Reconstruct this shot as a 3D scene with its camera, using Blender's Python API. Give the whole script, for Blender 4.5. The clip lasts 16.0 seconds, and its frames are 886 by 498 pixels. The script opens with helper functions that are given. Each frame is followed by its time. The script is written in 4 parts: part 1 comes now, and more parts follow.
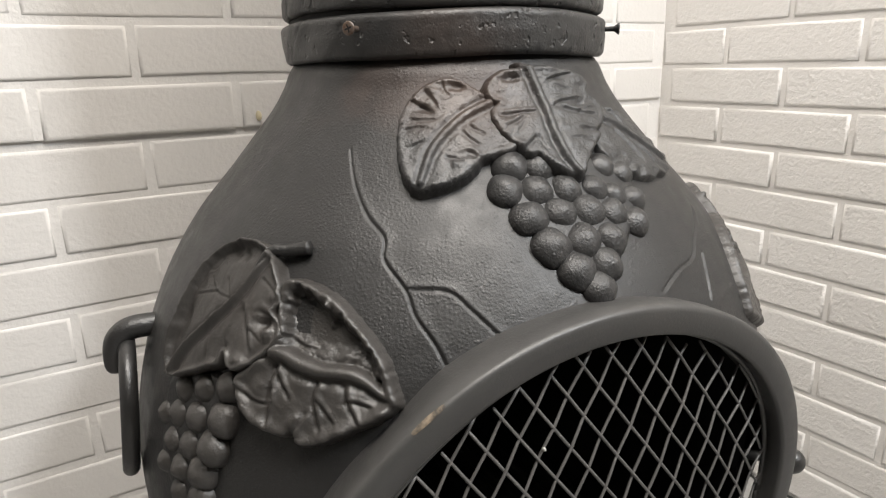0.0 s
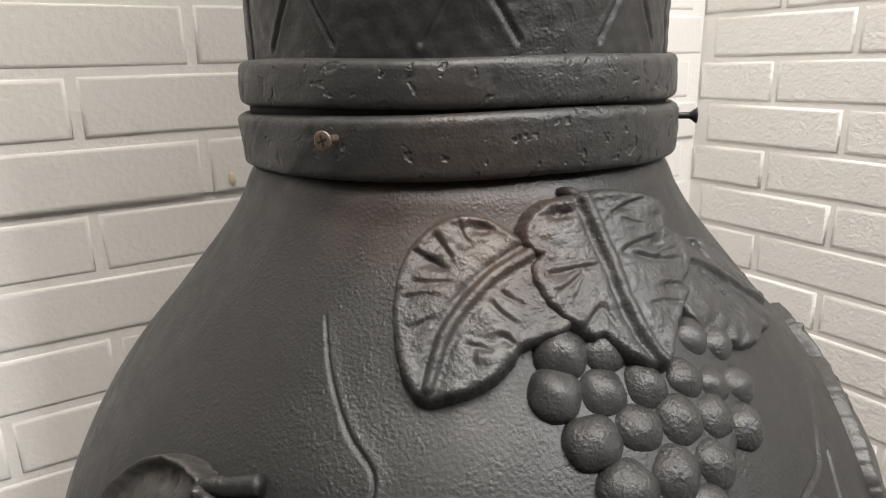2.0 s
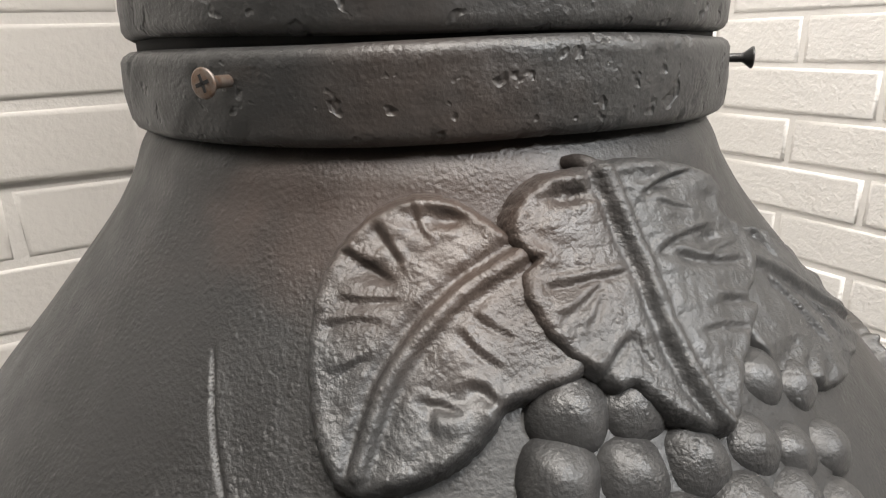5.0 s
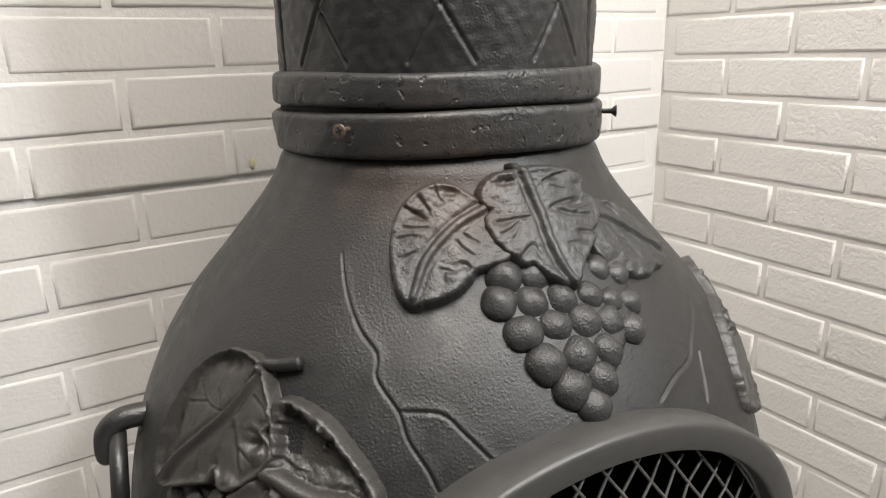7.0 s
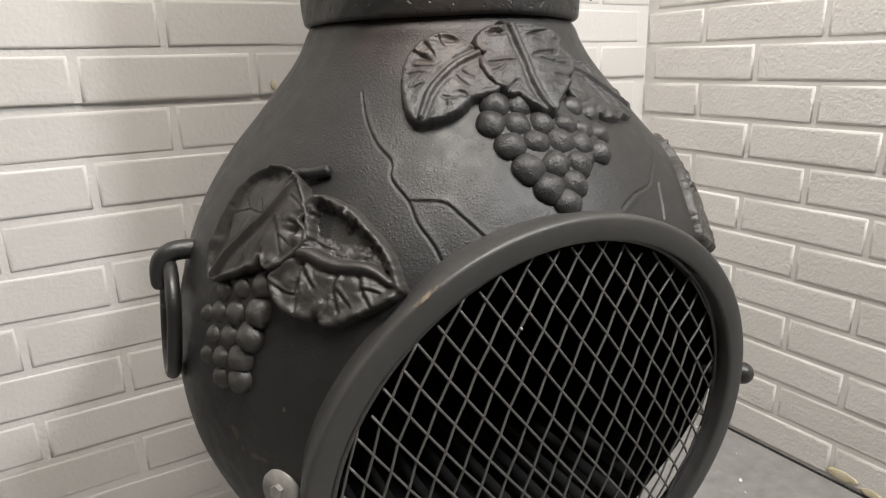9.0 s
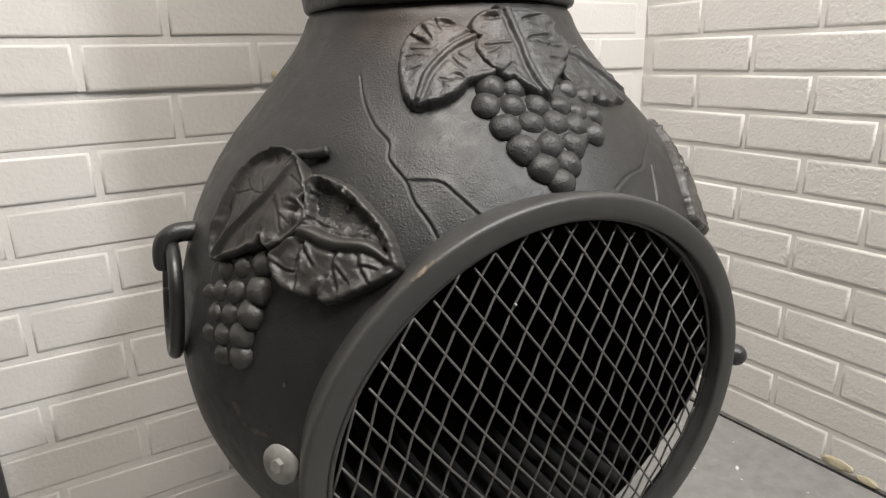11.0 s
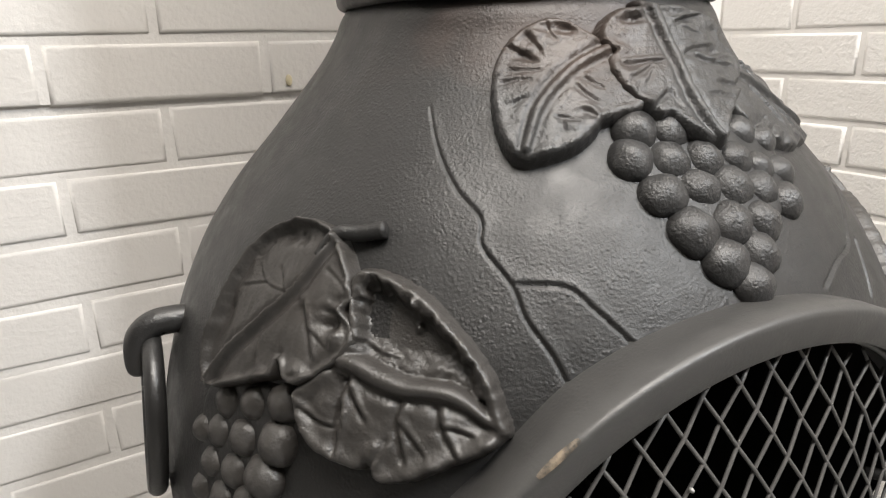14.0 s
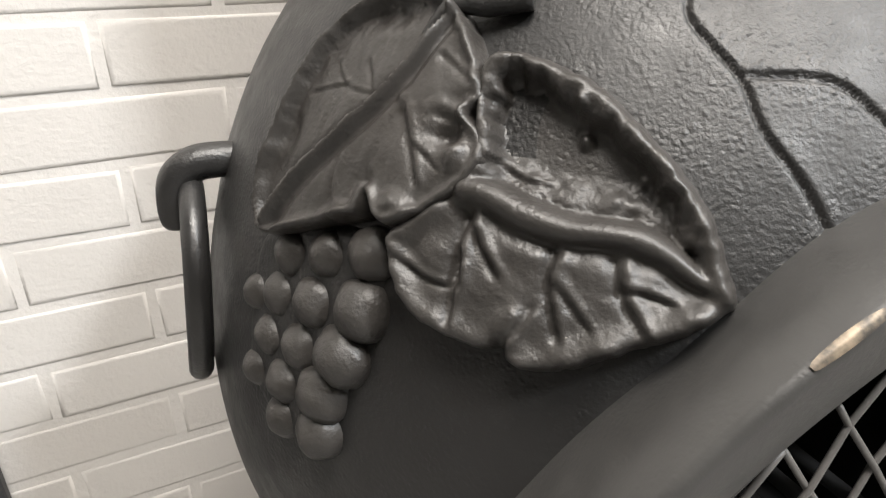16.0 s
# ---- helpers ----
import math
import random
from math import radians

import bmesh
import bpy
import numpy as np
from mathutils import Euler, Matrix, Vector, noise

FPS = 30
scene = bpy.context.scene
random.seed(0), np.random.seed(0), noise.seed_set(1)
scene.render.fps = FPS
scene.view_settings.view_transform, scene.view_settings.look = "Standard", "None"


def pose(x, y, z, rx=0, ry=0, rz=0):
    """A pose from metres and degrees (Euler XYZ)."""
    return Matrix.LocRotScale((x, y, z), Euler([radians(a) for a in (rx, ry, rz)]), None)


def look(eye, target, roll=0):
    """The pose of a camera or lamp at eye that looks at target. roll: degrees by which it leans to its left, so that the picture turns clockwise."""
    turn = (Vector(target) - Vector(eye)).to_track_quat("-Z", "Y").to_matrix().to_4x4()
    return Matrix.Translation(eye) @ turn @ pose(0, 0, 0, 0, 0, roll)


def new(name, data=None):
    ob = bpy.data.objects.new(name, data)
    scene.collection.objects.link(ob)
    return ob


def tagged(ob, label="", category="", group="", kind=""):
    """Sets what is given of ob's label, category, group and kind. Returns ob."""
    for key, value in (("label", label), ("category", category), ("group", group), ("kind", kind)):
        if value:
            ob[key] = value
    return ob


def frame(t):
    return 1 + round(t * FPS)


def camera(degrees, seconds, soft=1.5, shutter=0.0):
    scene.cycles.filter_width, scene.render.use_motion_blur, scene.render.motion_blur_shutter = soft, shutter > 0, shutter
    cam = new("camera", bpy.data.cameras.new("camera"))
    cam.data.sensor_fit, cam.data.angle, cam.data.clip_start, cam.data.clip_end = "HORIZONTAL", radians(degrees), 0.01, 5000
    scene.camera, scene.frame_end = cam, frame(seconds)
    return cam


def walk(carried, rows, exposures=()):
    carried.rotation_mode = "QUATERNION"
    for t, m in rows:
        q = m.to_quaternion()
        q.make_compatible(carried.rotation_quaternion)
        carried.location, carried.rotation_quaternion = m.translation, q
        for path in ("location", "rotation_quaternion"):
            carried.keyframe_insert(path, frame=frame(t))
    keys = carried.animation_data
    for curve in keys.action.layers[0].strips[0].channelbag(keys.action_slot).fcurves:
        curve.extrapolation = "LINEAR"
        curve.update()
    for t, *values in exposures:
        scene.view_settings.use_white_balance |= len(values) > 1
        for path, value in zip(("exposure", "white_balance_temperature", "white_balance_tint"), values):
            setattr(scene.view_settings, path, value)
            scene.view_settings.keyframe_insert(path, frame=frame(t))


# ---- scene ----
cam = camera(68.6, 16.0, soft=1.3)
PATH = [
    (0, (-1.1519, -0.9677, 0.8436), (-0.6478, -0.1486, 0.5700), -1.49),
    (0.5, (-1.1478, -0.9367, 0.8744), (-0.6433, -0.1188, 0.5977), -1.13),
    (1, (-1.1211, -0.8991, 0.8946), (-0.6176, -0.0815, 0.6152), -0.96),
    (1.5, (-1.0964, -0.8554, 0.9133), (-0.5945, -0.0360, 0.6363), -1.23),
    (2, (-1.0627, -0.8129, 0.9086), (-0.5619, 0.0073, 0.6320), -1.41),
    (2.5, (-1.0387, -0.7714, 0.8983), (-0.5366, 0.0477, 0.6211), -1.43),
    (3, (-1.0140, -0.7346, 0.8804), (-0.5183, 0.0847, 0.5925), -1.44),
    (3.5, (-0.9912, -0.7126, 0.8738), (-0.4914, 0.0982, 0.5692), -1.16),
    (4, (-0.9822, -0.7063, 0.8774), (-0.4897, 0.1076, 0.5693), -1.39),
    (4.5, (-0.9822, -0.7072, 0.8780), (-0.4876, 0.1031, 0.5638), -1.40),
    (6.8, (-1.1107, -0.9247, 0.9261), (-0.6095, -0.1121, 0.6285), -1.72),
    (7, (-1.1300, -0.9436, 0.9257), (-0.6271, -0.1301, 0.6337), -1.55),
    (7.5, (-1.1622, -0.9901, 0.9050), (-0.6572, -0.1747, 0.6220), -1.55),
    (8, (-1.1841, -1.0147, 0.8663), (-0.6791, -0.1984, 0.5857), -1.48),
    (8.5, (-1.2008, -1.0349, 0.8356), (-0.6969, -0.2181, 0.5546), -1.46),
    (9, (-1.2085, -1.0616, 0.8107), (-0.7048, -0.2446, 0.5299), -1.49),
    (9.2, (-1.2066, -1.0626, 0.7991), (-0.7052, -0.2453, 0.5151), -1.61),
    (11.5, (-1.2144, -1.0794, 0.7978), (-0.7136, -0.2618, 0.5137), -1.50),
    (12, (-1.2037, -1.0582, 0.7964), (-0.7035, -0.2407, 0.5109), -1.51),
    (12.5, (-1.1893, -1.0151, 0.8029), (-0.6908, -0.1972, 0.5155), -1.42),
    (13, (-1.1691, -0.9639, 0.8094), (-0.6701, -0.1469, 0.5203), -1.42),
    (13.5, (-1.1573, -0.9180, 0.8157), (-0.6602, -0.1013, 0.5225), -1.53),
    (14, (-1.1535, -0.8602, 0.8212), (-0.6625, -0.0436, 0.5179), -1.23),
    (14.5, (-1.1487, -0.8011, 0.8063), (-0.6840, 0.0143, 0.4612), -1.04),
    (15, (-1.1462, -0.7682, 0.7807), (-0.7113, 0.0472, 0.3986), -0.87),
    (15.5, (-1.1473, -0.7559, 0.7578), (-0.7331, 0.0571, 0.3486), -0.62),
    (16, (-1.1446, -0.7560, 0.7378), (-0.7350, 0.0552, 0.3204), -0.49),
]
walk(cam, [(t, look(eye, target, roll)) for t, eye, target, roll in PATH],
     exposures=[(0.0, -0.19), (2.0, -0.26), (4.0, 0.04), (4.7, 0.06), (7.0, -0.25), (9.0, -0.40), (12.0, -0.28), (14.0, -0.08), (15.0, 0.03), (16.0, 0.22)])

# ---- light: a lit white-painted room, with lamps below its ceiling ----
world = bpy.data.worlds.new("room_air")
scene.world = world
world.use_nodes = True
world.node_tree.nodes["Background"].inputs[0].default_value = (1.0, 0.95, 0.9, 1)
world.node_tree.nodes["Background"].inputs[1].default_value = 0.01


def area_lamp(name, eye, target, sx, sy, watts, colour):
    data = bpy.data.lights.new(name, "AREA")
    data.shape, data.size, data.size_y, data.energy, data.color = "RECTANGLE", sx, sy, watts, colour
    ob = new(name, data)
    ob.matrix_world = look(eye, target)
    return ob


area_lamp("ceiling_panel_light", (-1.12, -1.22, 2.65), (-1.12, -1.14, 0), 1.0, 0.8, 66, (1.0, 0.945, 0.882))
area_lamp("ceiling_bulb_light", (-0.30, -1.97, 2.25), (-0.8, -0.4, 0.6), 0.22, 0.22, 37, (0.965, 0.985, 1.0))


# ---- materials ----
def material(name):
    m = bpy.data.materials.new(name)
    m.use_nodes = True
    nt = m.node_tree
    return m, nt, nt.nodes["Principled BSDF"]


def add(nt, kind, **inputs):
    n = nt.nodes.new(kind)
    for k, v in inputs.items():
        n.inputs[k.replace("_", " ")].default_value = v
    return n


def noise_node(nt, scale, detail=4.0, rough=0.55):
    tc = nt.nodes.new("ShaderNodeNewGeometry")
    n = add(nt, "ShaderNodeTexNoise", Scale=scale, Detail=detail, Roughness=rough)
    nt.links.new(tc.outputs["Position"], n.inputs["Vector"])
    return n


def ramp(nt, source, stops):
    r = nt.nodes.new("ShaderNodeValToRGB")
    els = r.color_ramp.elements
    while len(els) < len(stops):
        els.new(0.5)
    for e, (p, c) in zip(els, stops):
        e.position, e.color = p, (*c, 1)
    nt.links.new(source, r.inputs[0])
    return r


def mix_colour(nt, fac, a, b):
    n = nt.nodes.new("ShaderNodeMix")
    n.data_type = "RGBA"
    if isinstance(fac, float):
        n.inputs[0].default_value = fac
    else:
        nt.links.new(fac, n.inputs[0])
    for sock, v in ((n.inputs[6], a), (n.inputs[7], b)):
        if isinstance(v, tuple):
            sock.default_value = (*v, 1)
        else:
            nt.links.new(v, sock)
    return n.outputs[2]


def bumps(nt, bsdf, layers):
    """Layers of (height socket, strength, distance), one upon the other."""
    last = None
    for h, strength, dist in layers:
        b = add(nt, "ShaderNodeBump", Strength=strength, Distance=dist)
        nt.links.new(h, b.inputs["Height"])
        if last:
            nt.links.new(last.outputs[0], b.inputs["Normal"])
        last = b
    nt.links.new(last.outputs[0], bsdf.inputs["Normal"])


def cast_iron(name, base, brown, rough, grain=1.0, pits=0.0, rust_at=(-0.885, -0.560, 0.835), rust_size=0.085):
    """Painted cast iron with sandy grit; a brownish bloom lies round one spot."""
    m, nt, b = material(name)
    big = noise_node(nt, 9.0, 4, 0.6)
    mid = noise_node(nt, 60.0, 5, 0.6)
    grit = noise_node(nt, 130.0, 2, 0.5)
    fine = noise_node(nt, 480.0, 3, 0.6)
    patch = noise_node(nt, 16.0, 3)
    geo = nt.nodes.new("ShaderNodeNewGeometry")
    far = nt.nodes.new("ShaderNodeVectorMath")
    far.operation = "DISTANCE"
    far.inputs[1].default_value = rust_at
    nt.links.new(geo.outputs["Position"], far.inputs[0])
    reach = nt.nodes.new("ShaderNodeMath")
    reach.operation, reach.inputs[1].default_value = "DIVIDE", rust_size * 2
    nt.links.new(far.outputs["Value"], reach.inputs[0])
    bloom = nt.nodes.new("ShaderNodeMath")
    bloom.operation = "SUBTRACT"
    nt.links.new(big.outputs[0], bloom.inputs[0])
    nt.links.new(reach.outputs[0], bloom.inputs[1])
    stain = ramp(nt, bloom.outputs[0], [(0.02, (0, 0, 0)), (0.40, (1, 1, 1))])
    faint = ramp(nt, big.outputs[0], [(0.55, base), (0.80, tuple(0.7 * p + 0.3 * q for p, q in zip(base, brown)))])
    light = tuple(min(1, c * 1.35) for c in base)
    worn = ramp(nt, mid.outputs[0], [(0.40, (0, 0, 0)), (0.75, (1, 1, 1))])
    col = mix_colour(nt, worn.outputs[0], faint.outputs[0], light)
    half = mix_colour(nt, 0.5, faint.outputs[0], col)
    nt.links.new(mix_colour(nt, stain.outputs[0], half, brown), b.inputs["Base Color"])
    b.inputs["Specular IOR Level"].default_value = 0.62
    r = ramp(nt, mid.outputs[0], [(0.3, (rough - 0.07,) * 3), (0.7, (rough + 0.10,) * 3)])
    nt.links.new(r.outputs[0], b.inputs["Roughness"])
    # sandy grit, stronger in patches
    where = ramp(nt, patch.outputs[0], [(0.36, (0.38,) * 3), (0.62, (1, 1, 1))])
    mul = nt.nodes.new("ShaderNodeMath")
    mul.operation = "MULTIPLY"
    cell = add(nt, "ShaderNodeTexVoronoi", Scale=380.0, Randomness=1.0)
    nt.links.new(geo.outputs["Position"], cell.inputs["Vector"])
    dome = ramp(nt, cell.outputs["Distance"], [(0.0, (1, 1, 1)), (0.55, (0, 0, 0))])
    sparse = ramp(nt, grit.outputs[0], [(0.44, (0.08,) * 3), (0.62, (1, 1, 1))])
    some = nt.nodes.new("ShaderNodeMath")
    some.operation = "MULTIPLY"
    nt.links.new(dome.outputs[0], some.inputs[0])
    nt.links.new(sparse.outputs[0], some.inputs[1])
    nt.links.new(some.outputs[0], mul.inputs[0])
    nt.links.new(where.outputs[0], mul.inputs[1])
    sand = nt.nodes.new("ShaderNodeMath")
    sand.operation = "MULTIPLY"
    nt.links.new(fine.outputs[0], sand.inputs[0])
    nt.links.new(where.outputs[0], sand.inputs[1])
    hole = noise_node(nt, 105.0, 2, 0.5)
    pit = ramp(nt, hole.outputs[0], [(0.30, (0, 0, 0)), (0.38, (1, 1, 1))])
    bumps(nt, b, [(pit.outputs[0], pits, 0.0016), (mid.outputs[0], 0.045 * grain, 0.003), (mul.outputs[0], 0.36 * grain, 0.0008), (sand.outputs[0], 0.55 * grain, 0.0010)])
    return m


IRON = cast_iron("black_painted_cast_iron", (0.0145, 0.0141, 0.0137), (0.058, 0.039, 0.031), 0.46)
IRON_COLLAR = cast_iron("pitted_cast_iron", (0.027, 0.0264, 0.0258), (0.056, 0.040, 0.032), 0.45, 1.1, 0.7)
# lighter, grittier copy of the body iron: the relief's lit look put into colour
IRON_GRAPE = cast_iron("gritty_brightened_cast_iron", (0.0300, 0.0295, 0.0292), (0.056, 0.040, 0.032), 0.43, 1.55)
# smoother copy for side leaves and grapes, its base raised to carry their highlights
IRON_LEAF = cast_iron("polished_brightened_cast_iron", (0.0370, 0.0340, 0.0312), (0.052, 0.039, 0.032), 0.43, 0.8)
IRON_RING = cast_iron("smooth_painted_iron", (0.046, 0.0450, 0.0435), (0.072, 0.062, 0.053), 0.42, 0.35)
IRON_WIRE = cast_iron("grey_mesh_iron", (0.095, 0.092, 0.088), (0.11, 0.10, 0.09), 0.45, 0.6)
IRON_HANDLE = cast_iron("black_forged_iron", (0.020, 0.0195, 0.019), (0.024, 0.022, 0.021), 0.34, 0.7)
SOOT, nt, b = material("sooty_iron")
sn = noise_node(nt, 40.0)
nt.links.new(ramp(nt, sn.outputs[0], [(0.3, (0.006, 0.006, 0.006)), (0.8, (0.02, 0.019, 0.018))]).outputs[0], b.inputs["Base Color"])
b.inputs["Roughness"].default_value = 0.85

STEEL, nt, b = material("rusty_screw_steel")
sn = noise_node(nt, 300.0)
nt.links.new(ramp(nt, sn.outputs[0], [(0.35, (0.20, 0.17, 0.15)), (0.65, (0.13, 0.075, 0.045))]).outputs[0], b.inputs["Base Color"])
b.inputs["Metallic"].default_value, b.inputs["Roughness"].default_value = 0.6, 0.45

ZINC, nt, b = material("pale_galvanised_steel")
sn = noise_node(nt, 90.0)
nt.links.new(ramp(nt, sn.outputs[0], [(0.35, (0.42, 0.42, 0.40)), (0.7, (0.30, 0.29, 0.27))]).outputs[0], b.inputs["Base Color"])
b.inputs["Metallic"].default_value, b.inputs["Roughness"].default_value = 0.3, 0.5


def wall_paint(name, base, tint, piece, relief=1.0):
    m, nt, b = material(name)
    wide = noise_node(nt, 3.0, 4)
    lumps = noise_node(nt, 42.0, 4, 0.6)
    pock = noise_node(nt, 150.0, 3, 0.6)
    col = mix_colour(nt, ramp(nt, wide.outputs[0], [(0.35, (0, 0, 0)), (0.75, (1, 1, 1))]).outputs[0], base, tint)
    if piece:
        info = nt.nodes.new("ShaderNodeObjectInfo")
        var = ramp(nt, info.outputs["Random"], [(0, (0.93, 0.925, 0.92)), (1, (1, 1, 1))])
        mul = nt.nodes.new("ShaderNodeMix")
        mul.data_type, mul.blend_type = "RGBA", "MULTIPLY"
        mul.inputs[0].default_value = 1.0
        nt.links.new(col, mul.inputs[6])
        nt.links.new(var.outputs[0], mul.inputs[7])
        col = mul.outputs[2]
    nt.links.new(col, b.inputs["Base Color"])
    b.inputs["Roughness"].default_value = 0.62
    bumps(nt, b, [(lumps.outputs[0], 0.32 * relief, 0.005), (pock.outputs[0], 0.8 * relief, 0.0022)])
    return m


BRICK = wall_paint("white_painted_brick", (0.80, 0.775, 0.745), (0.76, 0.735, 0.70), True)
BRICK_SMOOTH = wall_paint("smooth_white_painted_brick", (0.80, 0.775, 0.745), (0.76, 0.735, 0.70), True, 0.5)
BRICK_FAR = wall_paint("white_painted_brick_far", (0.80, 0.775, 0.745), (0.76, 0.735, 0.70), False)
MORTAR = wall_paint("white_painted_mortar", (0.80, 0.775, 0.745), (0.76, 0.735, 0.70), False, 0.6)
# the ceiling is out of view; its white brightens faces turned up
CEILING_PAINT = wall_paint("white_ceiling_paint", (0.80, 0.78, 0.75), (0.77, 0.75, 0.72), False, 0.4)
# for added walls out of view, dark so that less light bounces onto the iron
UNSEEN_WALL = wall_paint("dark_unseen_wall", (0.08, 0.075, 0.068), (0.065, 0.060, 0.054), False)

CONCRETE, nt, b = material("grey_concrete_floor")
n1, n2, n3 = noise_node(nt, 2.2, 5), noise_node(nt, 28.0, 6, 0.65), noise_node(nt, 260.0, 3)
c1 = ramp(nt, n1.outputs[0], [(0.3, (0.22, 0.216, 0.208)), (0.7, (0.32, 0.312, 0.30))])
c2 = ramp(nt, n2.outputs[0], [(0.3, (0.18, 0.176, 0.168)), (0.72, (0.37, 0.36, 0.345))])
nt.links.new(mix_colour(nt, 0.5, c1.outputs[0], c2.outputs[0]), b.inputs["Base Color"])
b.inputs["Roughness"].default_value = 0.75
bumps(nt, b, [(n2.outputs[0], 0.4, 0.004), (n3.outputs[0], 0.3, 0.001)])

BARE, nt, b = material("worn_bare_metal")
sn = noise_node(nt, 150.0)
nt.links.new(ramp(nt, sn.outputs[0], [(0.40, (0.06, 0.054, 0.047)), (0.62, (0.25, 0.20, 0.145))]).outputs[0], b.inputs["Base Color"])
b.inputs["Metallic"].default_value, b.inputs["Roughness"].default_value = 0.4, 0.42

CHIP, nt, b = material("chipped_paint")
sn = noise_node(nt, 250.0)
nt.links.new(ramp(nt, sn.outputs[0], [(0.35, (0.06, 0.05, 0.042)), (0.65, (0.13, 0.10, 0.08))]).outputs[0], b.inputs["Base Color"])
b.inputs["Roughness"].default_value = 0.55

DARK_BOARD, nt, b = material("dark_grey_laminate")
sn = noise_node(nt, 30.0)
nt.links.new(ramp(nt, sn.outputs[0], [(0.3, (0.045, 0.045, 0.048)), (0.7, (0.06, 0.06, 0.062))]).outputs[0], b.inputs["Base Color"])
b.inputs["Roughness"].default_value = 0.6

GLUE, nt, b = material("yellowed_sealant")
sn = noise_node(nt, 60.0)
nt.links.new(ramp(nt, sn.outputs[0], [(0.3, (0.62, 0.53, 0.33)), (0.7, (0.70, 0.64, 0.48))]).outputs[0], b.inputs["Base Color"])
b.inputs["Roughness"].default_value = 0.6

CHALK, nt, b = material("white_crumb")
b.inputs["Base Color"].default_value = (0.75, 0.74, 0.72, 1)
b.inputs["Roughness"].default_value = 0.8


# ---- mesh helpers ----
def part(name, bm, mat, parent, label="", smooth=True):
    me = bpy.data.meshes.new(name)
    bm.to_mesh(me)
    bm.free()
    return mesh_part(name, me, mat, parent, label, smooth)


def mesh_part(name, me, mat, parent, label="", smooth=True):
    if not me.materials:
        me.materials.append(mat)
    if smooth:
        me.shade_smooth()
    ob = new(name, me)
    ob.parent = parent
    if label:
        tagged(ob, label)
    return ob


def box_bm(x0, x1, y0, y1, z0, z1, bevel=0.0, segments=1):
    bm = bmesh.new()
    bmesh.ops.create_cube(bm, size=1, matrix=Matrix.LocRotScale(((x0 + x1) / 2, (y0 + y1) / 2, (z0 + z1) / 2), None, (x1 - x0, y1 - y0, z1 - z0)))
    if bevel:
        bmesh.ops.bevel(bm, geom=list(bm.edges), offset=bevel, segments=segments, affect="EDGES", profile=0.5)
    return bm


def grid_mesh(name, P, closed=False, keep=None):
    """A mesh on an (m, n, 3) array of places; keep: which of the cells stay."""
    m, n = P.shape[:2]
    idx = np.arange(m * n).reshape(m, n)
    right = np.roll(idx, -1, axis=1) if closed else idx[:, 1:]
    left = idx if closed else idx[:, :-1]
    quads = np.stack([left[:-1], right[:-1], right[1:], left[1:]], -1)
    quads = quads[keep] if keep is not None else quads.reshape(-1, 4)
    used = np.unique(quads)
    back = np.zeros(m * n, int)
    back[used] = np.arange(len(used))
    me = bpy.data.meshes.new(name)
    me.from_pydata(P.reshape(-1, 3)[used].tolist(), [], back[quads].tolist())
    me.update()
    return me


def tube_bm(points, radius, sides=12, caps=True, flat=1.0):
    """A round bar along the points."""
    bm = bmesh.new()
    pts = [Vector(p) for p in points]
    rings, up = [], None
    for i, p in enumerate(pts):
        d = (pts[min(i + 1, len(pts) - 1)] - pts[max(i - 1, 0)]).normalized()
        if up is None:
            up = d.orthogonal().normalized()
        up = (up - d * up.dot(d)).normalized()
        side = d.cross(up)
        r = radius[i] if isinstance(radius, (list, tuple)) else radius
        rings.append([bm.verts.new(p + (up * math.cos(a) * flat + side * math.sin(a)) * r) for a in (2 * math.pi * k / sides for k in range(sides))])
    for a, b2 in zip(rings, rings[1:]):
        for k in range(sides):
            bm.faces.new((a[k], a[(k + 1) % sides], b2[(k + 1) % sides], b2[k]))
    if caps:
        bm.faces.new(rings[0][::-1])
        bm.faces.new(rings[-1])
    bmesh.ops.recalc_face_normals(bm, faces=list(bm.faces))
    return bm


def spline(points, per=8, closed=False):
    """Catmull-Rom through points, as an array."""
    p = np.array(points, float)
    n = len(p)
    get = (lambda i: p[i % n]) if closed else (lambda i: p[min(max(i, 0), n - 1)])
    out = []
    for i in range(n if closed else n - 1):
        a, b2, c, d = get(i - 1), get(i), get(i + 1), get(i + 2)
        for k in range(per):
            t = k / per
            out.append(0.5 * (2 * b2 + (c - a) * t + (2 * a - 5 * b2 + 4 * c - d) * t * t + (3 * b2 - a - 3 * c + d) * t ** 3))
    if not closed:
        out.append(p[-1])
    return np.array(out)


def smoothstep(a, b2, x):
    t = np.clip((x - a) / (b2 - a), 0, 1)
    return t * t * (3 - 2 * t)


def line_distance(X, Y, line):
    """Distance from each (X, Y) to a polyline, and how far along it (0 to 1)."""
    best = np.full(X.shape, 1e9)
    along = np.zeros(X.shape)
    side = np.zeros(X.shape)
    for i, (a, b2) in enumerate(zip(line[:-1], line[1:])):
        d = b2 - a
        k = np.clip(((X - a[0]) * d[0] + (Y - a[1]) * d[1]) / max(d @ d, 1e-12), 0, 1)
        dx, dy = X - a[0] - k * d[0], Y - a[1] - k * d[1]
        r = np.hypot(dx, dy)
        hit = r < best
        best[hit] = r[hit]
        along[hit] = ((i + k) / (len(line) - 1))[hit]
        side[hit] = (d[0] * dy - d[1] * dx)[hit]
    return best, along, side


